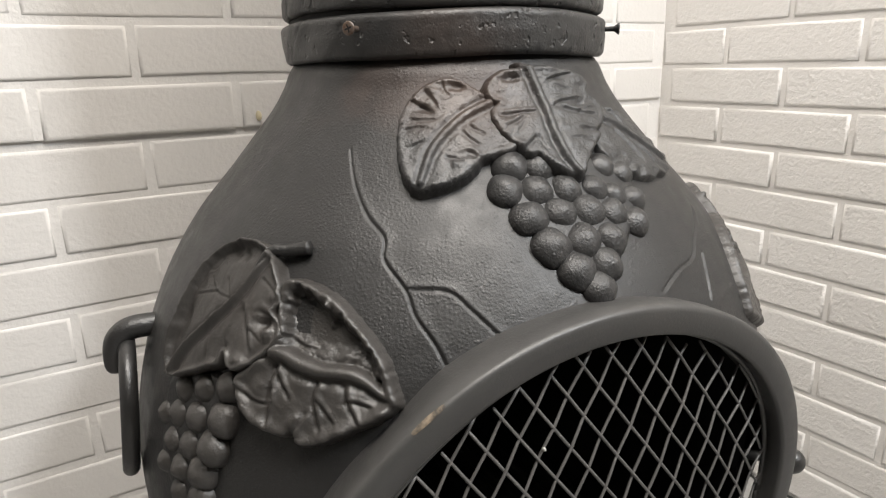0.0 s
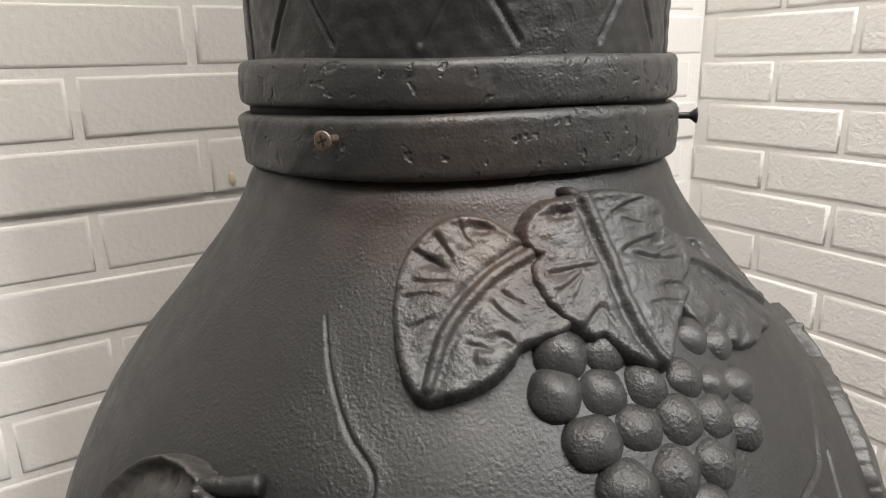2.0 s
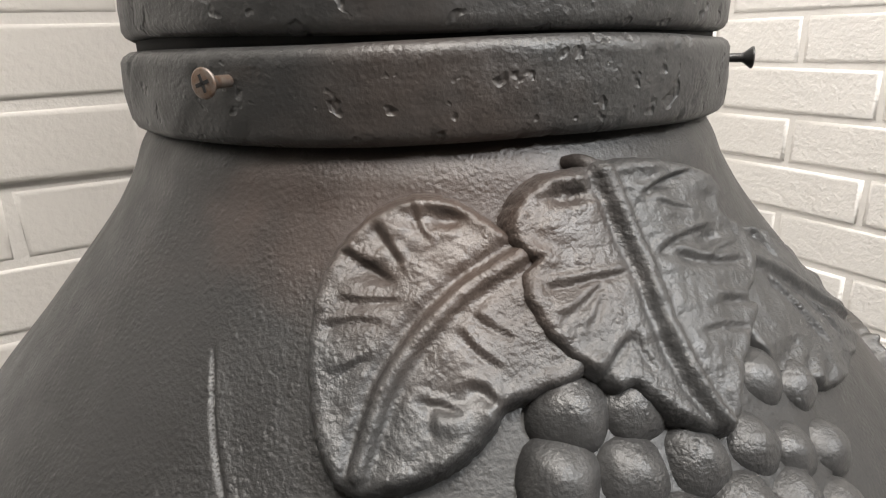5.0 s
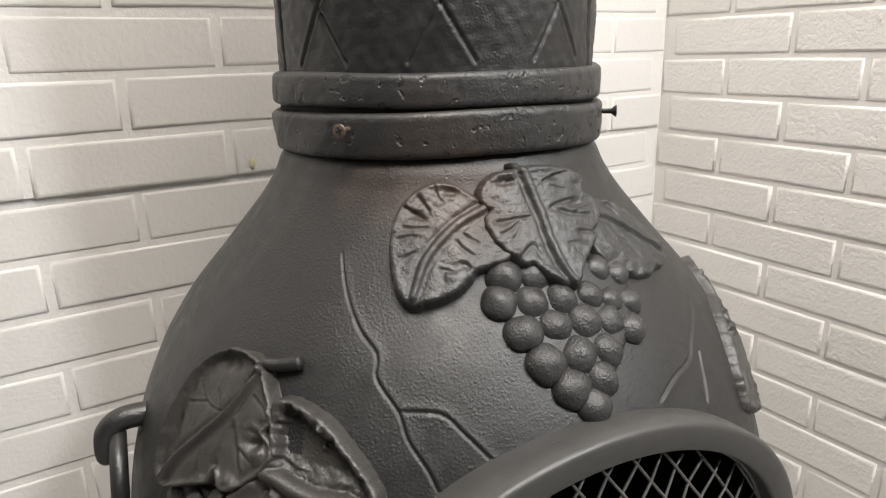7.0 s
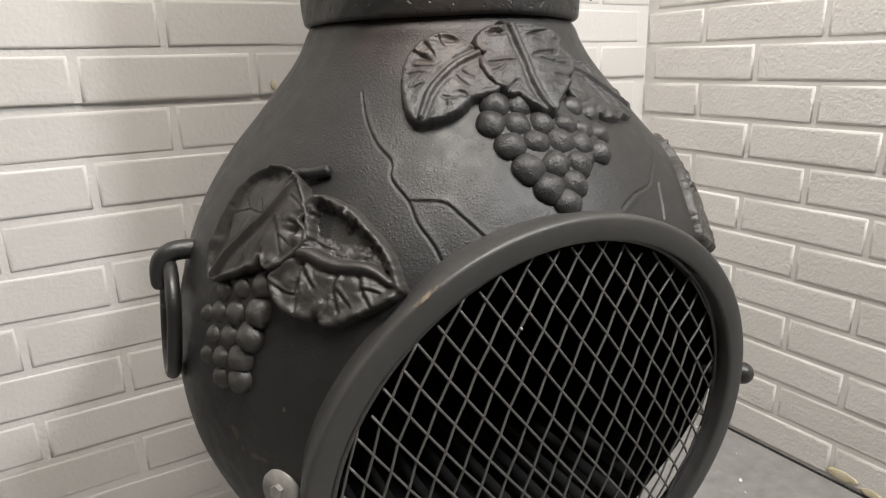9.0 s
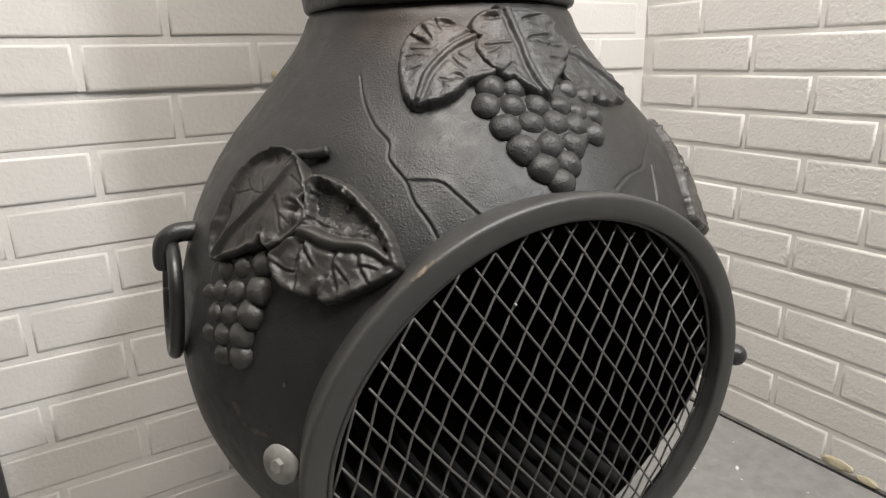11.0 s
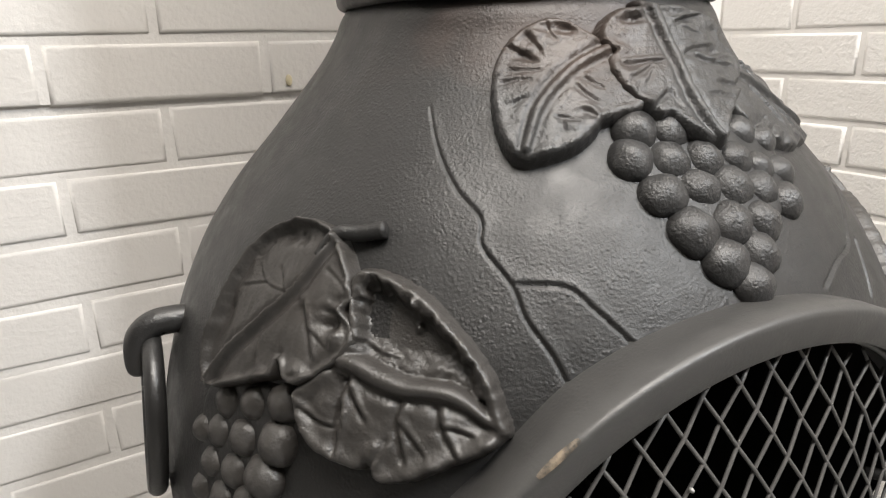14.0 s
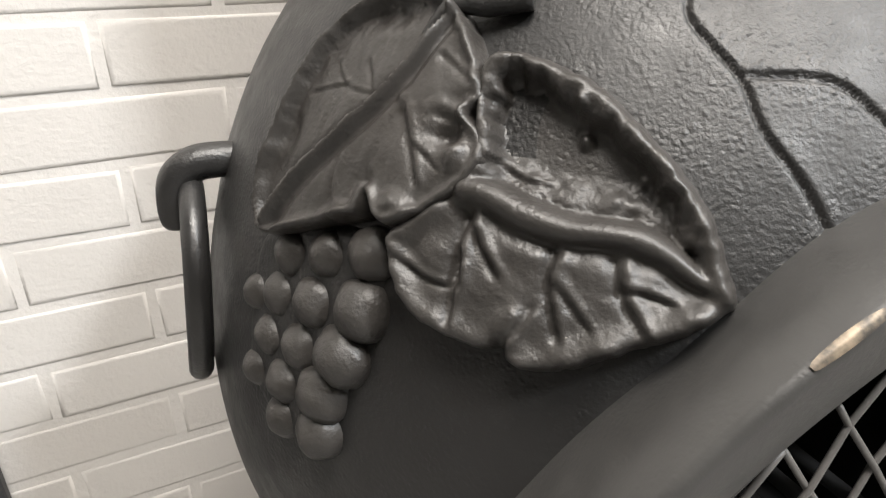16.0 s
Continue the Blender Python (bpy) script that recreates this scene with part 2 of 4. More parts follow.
def inside(X, Y, loop):
    odd = np.zeros(X.shape, bool)
    for a, b2 in zip(loop, np.roll(loop, -1, axis=0)):
        cross = (a[1] > Y) != (b2[1] > Y)
        with np.errstate(divide="ignore", invalid="ignore"):
            odd ^= cross & (X < (b2[0] - a[0]) * (Y - a[1]) / (b2[1] - a[1]) + a[0])
    return odd


def waves(X, Y, scale, seed, octaves=3):
    """Smooth uneven relief, about -1 to 1."""
    g = np.random.default_rng(seed)
    out, amp = np.zeros(X.shape), 1.0
    for o in range(octaves):
        for _ in range(5):
            a, ph = g.uniform(0, 2 * np.pi), g.uniform(0, 2 * np.pi)
            k = 2 * np.pi / scale * 2 ** o * g.uniform(0.7, 1.3)
            out += amp * np.sin(k * (X * np.cos(a) + Y * np.sin(a)) + ph) / 5
        amp *= 0.5
    return out


# ---- the setting: floor, two brick walls that meet in a corner, and an added, unseen rest of the room ----
ROOM_X, ROOM_Y, ROOM_Z = -4.6, -5.4, 2.7


def setting(name, bm, mat, label, category):
    return tagged(part(name, bm, mat, None, smooth=False), label, category, kind="structure")


setting("floor", box_bm(ROOM_X, 0.25, ROOM_Y, 0.25, -0.1, 0.0), CONCRETE, "bare grey concrete floor with stains and crumbs", "floor")
setting("ceiling", box_bm(ROOM_X, 0.25, ROOM_Y, 0.25, ROOM_Z, ROOM_Z + 0.1), CEILING_PAINT, "unseen ceiling, white to bounce light onto upward faces", "ceiling")
# two walls out of view, added to keep the bounce light low
setting("wall_south", box_bm(ROOM_X - 0.12, 0.25, ROOM_Y - 0.12, ROOM_Y, 0, ROOM_Z), UNSEEN_WALL, "unseen wall added behind the viewer, dark to cut bounce light", "wall")
setting("wall_west", box_bm(ROOM_X - 0.12, ROOM_X, ROOM_Y, 0.25, 0, ROOM_Z), UNSEEN_WALL, "unseen side wall added, dark to cut bounce light", "wall")
wall_north = setting("wall_north", box_bm(ROOM_X, 0.25, 0.0016, 0.25, 0, ROOM_Z), MORTAR, "white-painted brick wall with recessed mortar joints", "wall")
wall_east = setting("wall_east", box_bm(0.0034, 0.25, ROOM_Y, 0.002, 0, ROOM_Z), MORTAR, "white-painted rough brick wall meeting another in a corner", "wall")

# the upper courses stand a little proud of the lower ones
part("mortar_bed", box_bm(ROOM_X, -0.001, -0.0024, 0.0016, 0.7640, ROOM_Z), MORTAR, wall_north, smooth=False)

# ---- the chiminea: forms turned about one upright axis ----
AX, AY = -0.8004, -0.4074
PROFILE = [(0.16, 0.10), (0.20, 0.15), (0.24, 0.20), (0.28, 0.237), (0.32, 0.264), (0.36, 0.2865), (0.40, 0.303), (0.44, 0.3139), (0.48, 0.319), (0.52, 0.3183), (0.56, 0.3126),
           (0.60, 0.3024), (0.64, 0.2886), (0.68, 0.2680), (0.72, 0.2400), (0.76, 0.2050), (0.80, 0.1715), (0.823, 0.1560), (0.838, 0.1490), (0.8455, 0.1440), (0.850, 0.1395), (0.86, 0.1390)]
CURVE = spline([(r, z) for z, r in PROFILE], 12)


def radius_at(z):
    return np.interp(z, CURVE[:, 1], CURVE[:, 0])


def on_body(theta, z, h):
    """Places on the body at azimuth theta (degrees) and height z, lifted by h off its skin."""
    slope = (radius_at(z + 0.002) - radius_at(z - 0.002)) / 0.004
    size = np.sqrt(1 + slope ** 2)
    r = radius_at(z) + h / size
    a = np.radians(theta)
    return np.stack([AX + r * np.cos(a), AY + r * np.sin(a), z - h * slope / size], -1)


def metric(theta, z, theta0, z0):
    """Flat metres on the skin round (theta0, z0)."""
    return np.radians(theta - theta0) * radius_at(z0), (z - z0) * np.sqrt(1 + ((radius_at(z0 + 0.01) - radius_at(z0 - 0.01)) / 0.02) ** 2)


chiminea = tagged(new("chiminea"), "black cast-iron chiminea with grapevine relief standing on grey floor", "fireplace")
chiminea.location = (AX, AY, 0)
MOVE = Matrix.Translation((-AX, -AY, 0))

# mouth: a round opening that leans slightly forward
MC, MAZ, MEL, MA, MB = Vector((-0.8475, -0.6688, 0.4485)), radians(-95.83), radians(-6.88), 0.2404, 0.2404
MN = Vector((math.cos(MEL) * math.cos(MAZ), math.cos(MEL) * math.sin(MAZ), math.sin(MEL)))
MU = Vector((-math.sin(MAZ), math.cos(MAZ), 0))
MV = MN.cross(MU)


def mouth_gap(turn):
    """1 where the mouth ring stands off the belly (the latch side), 0 where it grows out of it; turn in degrees round the mouth."""
    return smoothstep(-95, -75, turn) * (1 - smoothstep(30, 48, turn))


def mouth_root(turn):
    """Radius and depth at which the flared ring meets the belly."""
    t = np.where(turn < -95, turn + 360, turn)
    at = (50, 90, 108, 118, 126, 133, 150, 170, 265)
    g = mouth_gap(turn)
    r = np.interp(t, at, (0.2360, 0.2350, 0.2340, 0.2315, 0.2265, 0.2235, 0.2230, 0.2245, 0.2245))
    w = np.interp(t, at, (-0.030, -0.031, -0.0362, -0.0395, -0.0410, -0.0430, -0.051, -0.060, -0.075))
    return r * (1 - g) + 0.2380 * g, w * (1 - g) - 0.022 * g


def iron_part(name, me_or_bm, mat, label="", parent=None, smooth=True):
    """A part of the chiminea, modelled at its place in the room."""
    if isinstance(me_or_bm, bmesh.types.BMesh):
        me = bpy.data.meshes.new(name)
        me_or_bm.to_mesh(me)
        me_or_bm.free()
    else:
        me = me_or_bm
    me.transform(MOVE)
    return mesh_part(name, me, mat, parent or chiminea, label, smooth)


CRACKS = [
    [(-145.5, 0.787), (-141.6, 0.7631), (-137.1, 0.7426), (-133.1, 0.7296), (-132.5, 0.7166), (-128.7, 0.700), (-127.0, 0.685), (-124.2, 0.669), (-122.6, 0.655)],
    [(-128.7, 0.700), (-122.5, 0.699), (-119.3, 0.6891), (-114.8, 0.670)],
    [(-60.5, 0.722), (-65.9, 0.711), (-71.2, 0.7023), (-75.0, 0.6939), (-81.3, 0.6901), (-86.7, 0.6813)],
    [(-70.5, 0.694), (-72.5, 0.684), (-75.5, 0.664)],
]


def body_mesh():
    dense = np.arange(-186, -28, 0.20)
    coarse = np.arange(-28, 174, 4.0)
    theta = np.concatenate([dense, coarse])
    z = np.concatenate([np.arange(0.17, 0.52, 0.004), np.arange(0.52, 0.858, 0.0010)])
    TH, ZZ = np.meshgrid(theta, z)
    a = np.radians(TH)
    h = 0.0007 * waves(a * 0.22, ZZ, 0.12, 3, 2)
    for line in CRACKS:
        t0, z0 = line[len(line) // 2]
        near = (TH > min(p[0] for p in line) - 5) & (TH < max(p[0] for p in line) + 5) & (ZZ > min(p[1] for p in line) - 0.03) & (ZZ < max(p[1] for p in line) + 0.03)
        X, Y = metric(TH[near], ZZ[near], t0, z0)
        L = np.stack(metric(*spline(line, 6).T, t0, z0), -1)
        d, s, side = line_distance(X, Y, L)
        fade = smoothstep(0, 0.06, s) * (1 - 0.5 * smoothstep(0.94, 1, s))
        h[near] += fade * (-0.0021 * np.exp(-(d / 0.0009) ** 2) + 0.0007 * np.exp(-(d / 0.005) ** 2) * np.where(side > 0, 1, 0.1))
    P = on_body(TH, ZZ, h)
    # the mouth is cut out
    centre = 0.25 * (P[:-1, :-1] + P[1:, :-1] + P[:-1, 1:] + P[1:, 1:]) - np.array(MC)
    u, v, w = centre @ np.array(MU), centre @ np.array(MV), centre @ np.array(MN)
    turn = np.degrees(np.arctan2(v, u))
    cut = (mouth_root(turn)[0] - 0.006) * (1 - mouth_gap(turn)) + 0.246 * mouth_gap(turn)
    hole = (np.hypot(u, v) < cut) & (w > -0.21)
    wrap = np.ones((len(z) - 1, len(theta)), bool)
    wrap[:, :-1] = ~hole
    return grid_mesh("body", P, True, wrap)


body = iron_part("body", body_mesh(), IRON, "pear-shaped black cast-iron belly with raised vine relief and cracks")


def lathe(profile, steps=96, rows=None):
    prof = np.array(profile)
    a = np.linspace(0, 2 * np.pi, steps, endpoint=False)
    P = np.stack([AX + prof[:, 1, None] * np.cos(a), AY + prof[:, 1, None] * np.sin(a), np.repeat(prof[:, 0, None], steps, 1)], -1)
    return P


# firebox lining, seen through the mesh
zi = np.linspace(0.19, 0.86, 40)
lining = lathe(np.stack([zi, radius_at(zi) - 0.012], -1), 120)
cc = 0.25 * (lining[:-1] + lining[1:] + np.roll(lining, -1, 1)[:-1] + np.roll(lining, -1, 1)[1:]) - np.array(MC)
keep = ~((np.hypot(cc @ np.array(MU) / (MA - 0.006), cc @ np.array(MV) / (MB - 0.006)) < 1.06) & (cc @ np.array(MN) > -0.21))
iron_part("firebox_lining", grid_mesh("firebox_lining", lining, True, keep), SOOT, "soot-black inside of the firebox")
ash = bmesh.new()
bmesh.ops.create_circle(ash, cap_ends=True, segments=48, radius=0.19, matrix=Matrix.Translation((AX, AY, 0.25)))
iron_part("ash_floor", ash, SOOT, "sooty bottom of the firebox")
bottom = lathe([(0.172, 0.001), (0.166, 0.06), (0.17, 0.118)], 48)
iron_part("bottom_plate", grid_mesh("bottom_plate", bottom, True), IRON)


# collars and chimney
def ring_profile(z0, z1, r_in, r0, r1, bevel=0.004):
    return [(z0, r_in), (z0, r0 - bevel), (z0 + bevel * 0.4, r0 - bevel * 0.35), (z0 + bevel, r0), (0.5 * (z0 + z1), 0.5 * (r0 + r1) + 0.0006), (z1 - bevel, r1), (z1 - bevel * 0.4, r1 - bevel * 0.35), (z1, r1 - bevel), (z1, r_in)]


def rough_ring(name, profile, seed, wobble, label, top=0.0, low=0.0):
    """A turned ring with an uneven skin; top and low: how far its edges rise at the front."""
    line = np.array(profile)
    steps = 420
    fine = []
    for a, b2 in zip(line[:-1], line[1:]):
        n = max(1, int(np.hypot(*(b2 - a)) / 0.0022))
        fine += [a + (b2 - a) * k / n for k in range(n)]
    fine.append(line[-1])
    P = lathe(np.array(fine), steps)
    a = np.arctan2(P[..., 1] - AY, P[..., 0] - AX)
    d = wobble * waves(np.cos(a) * 0.15 + np.sin(a) * 0.05, P[..., 2] + np.sin(a) * 0.15, 0.05, seed)
    pit = np.clip(waves(np.cos(a) * 0.15, P[..., 2] + np.sin(a) * 0.15, 0.011, seed + 1) - 0.60, 0, 1) * 0.005
    P[..., 0] += np.cos(a) * (d - pit)
    P[..., 1] += np.sin(a) * (d - pit)
    P[..., 2] += 0.0010 * np.sin(a * 2 + seed) + 0.0006 * np.sin(a * 5 + 2 * seed)
    up = np.clip((P[..., 2] - line[0][0]) / (line[-1][0] - line[0][0]), 0, 1)
    P[..., 2] += (low + (top - low) * up) * np.clip(np.cos(a - radians(-122)), 0, 1) ** 2
    return iron_part(name, grid_mesh(name, P, True), IRON_COLLAR, label)


rough_ring("lower_collar", ring_profile(0.8470, 0.8805, 0.125, 0.1510, 0.1525), 5, 0.0011, "pitted cast-iron neck collar", 0.0026, 0.0012)
rough_ring("upper_collar", ring_profile(0.8835, 0.9115, 0.125, 0.1500, 0.1495), 8, 0.0009, "cast-iron collar at the foot of the chimney", 0.0, 0.0026)


seal_ring = lathe([(0.876, 0.128), (0.876, 0.1445), (0.888, 0.1445), (0.888, 0.128)], 96)
iron_part("joint_seal", grid_mesh("joint_seal", seal_ring, True), SOOT, "black seal in the joint between the collars")


def chimney_mesh():
    theta = np.concatenate([np.arange(-190, -20, 0.5), np.arange(-20, 170, 5.0)])
    z = np.concatenate([np.arange(0.905, 1.06, 0.0018), np.arange(1.06, 1.501, 0.02)])
    TH, ZZ = np.meshgrid(theta, z)
    X = np.radians(TH) * 0.142
    h = 0.0007 * waves(X, ZZ, 0.07, 12) + 0.0004 * waves(X, ZZ, 0.015, 13)
    for k in range(-2, 4):
        t0 = -120.0 + 39.5 * k
        for lean in (-1, 1):
            line = np.array([(np.radians(t0 - lean * 10) * 0.142, 0.918), (np.radians(t0 + lean * 10) * 0.142, 1.0)])
            d, s, side = line_distance(X, ZZ, line)
            h += -0.0017 * np.exp(-(d / 0.0014) ** 2) + 0.0005 * np.exp(-((d - 0.003) / 0.0016) ** 2)
    for seam in (-59.0, -184.0):
        h -= 0.006 * np.exp(-((X - np.radians(seam) * 0.142) / 0.0026) ** 2)
    R = 0.1425 + h - 0.012 * np.clip(ZZ - 0.95, 0, 1)
    a = np.radians(TH)
    return grid_mesh("chimney_pipe", np.stack([AX + R * np.cos(a), AY + R * np.sin(a), ZZ], -1), True)


iron_part("chimney_pipe", chimney_mesh(), IRON, "round cast-iron chimney pipe with criss-cross grooves")
flue = lathe([(1.50, 0.136), (1.503, 0.133), (1.50, 0.128), (0.87, 0.128)], 64)
iron_part("flue", grid_mesh("flue", flue, True), SOOT)

# ---- relief: vine leaves, stems and grapes ----


def flat_line(line, t0, z0, per=6):
    return np.stack(metric(*spline(line, per).T, t0, z0), -1)


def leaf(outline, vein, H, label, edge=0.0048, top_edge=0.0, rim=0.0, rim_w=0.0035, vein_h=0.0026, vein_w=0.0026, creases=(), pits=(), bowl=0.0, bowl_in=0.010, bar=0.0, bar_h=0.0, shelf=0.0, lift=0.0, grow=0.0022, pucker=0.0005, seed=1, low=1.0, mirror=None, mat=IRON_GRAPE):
    """A cast leaf: a raised plate with a rounded edge, a midrib, creases with soft flanks, and hollows.
    creases: (depth, flank width, line); pits: (depth, azimuth, height, half width, half height), a negative depth bulges;
    bowl: how deep the leaf is hollowed on the side to the left of the vein; shelf: how far that side is lowered as a whole."""
    out = spline(outline, 7, True)
    t0, z0 = out[:, 0].mean(), out[:, 1].mean()
    OX, OY = metric(out[:, 0], out[:, 1], t0, z0)
    per = np.arange(len(OX)) / len(OX) * 2 * np.pi
    cx, cy = OX.mean(), OY.mean()
    rr = np.hypot(OX - cx, OY - cy)
    jag = 0.0002 * (np.sin(31 * per + seed) + 0.7 * np.sin(47 * per + 2 * seed) + 0.6 * np.sin(71 * per))
    loop = np.stack([OX + (OX - cx) / rr * jag, OY + (OY - cy) / rr * jag], -1)
    V = flat_line(vein, t0, z0, 8)
    pad, step = 0.009, 0.0010
    X, Y = np.meshgrid(np.arange(loop[:, 0].min() - pad, loop[:, 0].max() + pad, step), np.arange(loop[:, 1].min() - pad, loop[:, 1].max() + pad, step))
    d, _, _ = line_distance(X, Y, np.vstack([loop, loop[:1]]))
    d = np.where(inside(X, Y, loop), d, -d) + grow
    ragged = waves(X, Y, 0.016, seed + 3)
    dv, s, side = line_distance(X, Y, V)
    h = np.full(X.shape, H) + 0.0014 * smoothstep(0, 0.02, d)
    h += rim * np.exp(-((d - rim_w) / rim_w) ** 2) * (1 + 0.35 * waves(X, Y, 0.030, seed + 1, 2))
    if shelf:
        h -= shelf * smoothstep(0.002, 0.006, d) * (side > 0)
    if bowl:
        inner = bowl_in + 0.0035 * ragged
        wall = smoothstep(inner - 0.0035, inner + 0.0025, d) * (side > 0)
        h -= wall * bowl * (0.55 + 0.45 * smoothstep(0.006, 0.026, dv))
        h += wall * 0.0012 * waves(X, Y, 0.012, seed + 7, 3)
    # soft folds of the sheet
    h += 0.0006 * waves(X, Y, 0.030, seed + 9, 1) + 0.00045 * waves(X, Y, 0.012, seed + 5, 3)
    for depth, width, line in creases:
        dm, sm, sd = line_distance(X, Y, flat_line(line, t0, z0))
        fade = smoothstep(-0.10, 0.12, sm) * (1 - smoothstep(0.80, 1.06, sm))
        wd = width * (1.25 - 0.5 * sm)
        h += fade * depth * (-np.exp(-((dm / wd) ** 2 + 0.04) ** 0.5) + 0.55 * np.exp(-((dm - 1.5 * wd) / wd) ** 2) * (sd > 0))
    for depth, t1, z1, rx, ry in pits:
        px, py = metric(np.array(t1), np.array(z1), t0, z0)
        q = ((X - px) / rx) ** 2 + ((Y - py) / ry) ** 2
        h -= depth * np.exp(-q ** 1.3) * (1 + 0.35 * ragged)
    phi = np.arctan2(Y - cy, X - cx)
    h += pucker * np.sin(13 * phi + 2.0 * np.sin(3 * phi + seed)) * (1 - smoothstep(0.0, 0.016, d)) * smoothstep(-0.001, 0.003, d)
    if bar:
        thick = bar * (1 - 0.45 * s ** 2.2) * (1 + 0.06 * np.sin(17 * s + seed))
        h -= 0.0022 * np.exp(-((dv - thick) / 0.0030) ** 2) * (side < 0)
        h = np.maximum(h, (bar_h - 0.003 * s) * np.sqrt(np.clip(1 - (dv / thick) ** 2, 0, 1)) * (1 - smoothstep(0.975, 1.0, s)) + 0.0001)
    else:
        w = vein_w * (1.15 - 0.5 * s)
        h += vein_h * np.exp(-(dv / w) ** 4) - 0.55 * vein_h * np.exp(-((dv - 1.9 * w) / (0.75 * w)) ** 2) * np.where(side > 0, 0.55, 1.0)
    # the edge rolls down to the belly, more gently where it faces up
    e = edge + top_edge * smoothstep(0.3, 0.9, np.sin(phi))
    fall = np.sqrt(np.clip(1 - (1 - np.clip((d + 0.2 * e) / e, 0, 1)) ** 2, 0, 1))
    h = low * (h + lift) * fall - 0.0025 * (1 - fall)
    keepv = d > -0.0030
    keep = keepv[:-1, :-1] & keepv[1:, :-1] & keepv[:-1, 1:] & keepv[1:, 1:]
    th = t0 + np.degrees(X / radius_at(z0))
    zz = z0 + Y / np.sqrt(1 + ((radius_at(z0 + 0.01) - radius_at(z0 - 0.01)) / 0.02) ** 2)
    if mirror is not None:
        P = on_body(2 * mirror - th, zz, h)[:, ::-1]
        keep = keep[:, ::-1]
    else:
        P = on_body(th, zz, h)
    return iron_part("vine_leaf", grid_mesh("vine_leaf", P, False, keep), mat, label)


def folds(depth, width, *lines):
    return [(depth, width, line) for line in lines]


LEAF_ONE = [(-127.5, 0.7553), (-129.7, 0.7613), (-131.4, 0.773), (-132.3, 0.7837), (-132.7, 0.7943), (-132.4, 0.804), (-131.1, 0.8136), (-128.9, 0.8205), (-126.9, 0.8251), (-124.4, 0.8284), (-121.3, 0.8299),
            (-118.5, 0.8282), (-116.2, 0.8249), (-113.0, 0.8184), (-107.2, 0.8062), (-104.8, 0.7888), (-107.5, 0.7777), (-111.2, 0.7757), (-115.1, 0.7725), (-116.2, 0.7685), (-118.1, 0.7637), (-119.8, 0.7606),
            (-121.9, 0.758), (-124.5, 0.756)]
VEIN_ONE = [(-111.3, 0.8095), (-117.8, 0.7998), (-122.3, 0.7884), (-125.0, 0.7775), (-126.2, 0.7671), (-127.0, 0.7577)]
FOLDS_ONE = folds(0.0022, 0.0017, [(-127.2, 0.8200), (-125.8, 0.8147), (-124.0, 0.8080)], [(-130.9, 0.8123), (-127.8, 0.8085), (-124.6, 0.8028)], [(-117.8, 0.7764), (-116.6, 0.7753), (-115.7, 0.7721)])
FOLDS_ONE += folds(0.0016, 0.0012, [(-130.3, 0.7985), (-127.2, 0.7979), (-124.0, 0.7985)], [(-131.4, 0.7914), (-128.6, 0.7929), (-125.6, 0.7923)], [(-122.1, 0.7736), (-120.4, 0.7727), (-118.3, 0.7702)],
                   [(-121.3, 0.7718), (-121.3, 0.7689), (-121.1, 0.766)], [(-129.2, 0.7798), (-128.0, 0.7822), (-126.8, 0.784)], [(-116.9, 0.7939), (-115.5, 0.7908), (-113.2, 0.7874)],
                   [(-118.5, 0.7900), (-117.0, 0.7850), (-114.6, 0.7800)], [(-122.8, 0.8262), (-122.3, 0.8200), (-121.0, 0.8150)])
PITS_ONE = [(0.0030, -119.2, 0.8222, 0.0075, 0.0040), (0.0026, -127.3, 0.8062, 0.0075, 0.0042), (-0.0015, -125.0, 0.8190, 0.004, 0.004), (-0.0016, -118.6, 0.7690, 0.006, 0.004), (0.0012, -120.0, 0.7740, 0.006, 0.004)]
LEAF_TWO = [(-99.8, 0.8359), (-102.5, 0.8345), (-105.6, 0.834), (-108.4, 0.831), (-110.5, 0.8254), (-111.7, 0.8188), (-111.5, 0.8139), (-110.4, 0.8097), (-109.0, 0.8070), (-110.6, 0.8043), (-111.2, 0.8007), (-110.9, 0.7947),
            (-109.8, 0.7879), (-108.2, 0.7826), (-106.1, 0.7768), (-105.2, 0.7760), (-104.6, 0.7728), (-102.9, 0.773), (-101.6, 0.7689), (-99.9, 0.7638), (-97.9, 0.7599), (-95.5, 0.7568), (-94.4, 0.7577), (-93.0, 0.763),
            (-91.2, 0.7681), (-89.2, 0.7728), (-86.8, 0.7775), (-84.6, 0.7815), (-85.4, 0.785), (-82.0, 0.7892), (-79.4, 0.7977), (-79.5, 0.8052), (-82.0, 0.812), (-80.0, 0.8201), (-82.6, 0.8287), (-88.6, 0.8344), (-95.0, 0.8359)]
VEIN_TWO = [(-99.6, 0.8375), (-98.7, 0.8287), (-98.0, 0.8138), (-97.5, 0.7998), (-97.6, 0.788), (-97.4, 0.777), (-96.9, 0.7678), (-95.5, 0.7580)]
FOLDS_TWO = folds(0.0022, 0.0016, [(-109.1, 0.7985), (-105.1, 0.7993), (-100.0, 0.8000)], [(-108.3, 0.7901), (-105.8, 0.7936), (-103.0, 0.7983)], [(-105.7, 0.7755), (-103.9, 0.7794), (-102.0, 0.7835)],
                  [(-94.9, 0.8032), (-91.4, 0.8065), (-85.0, 0.8080)], [(-92.4, 0.8020), (-88.3, 0.7974), (-82.9, 0.7947)], [(-94.2, 0.8227), (-90.3, 0.8269), (-85.4, 0.8285)], [(-89.8, 0.786), (-87.2, 0.7849), (-84.6, 0.7823)])
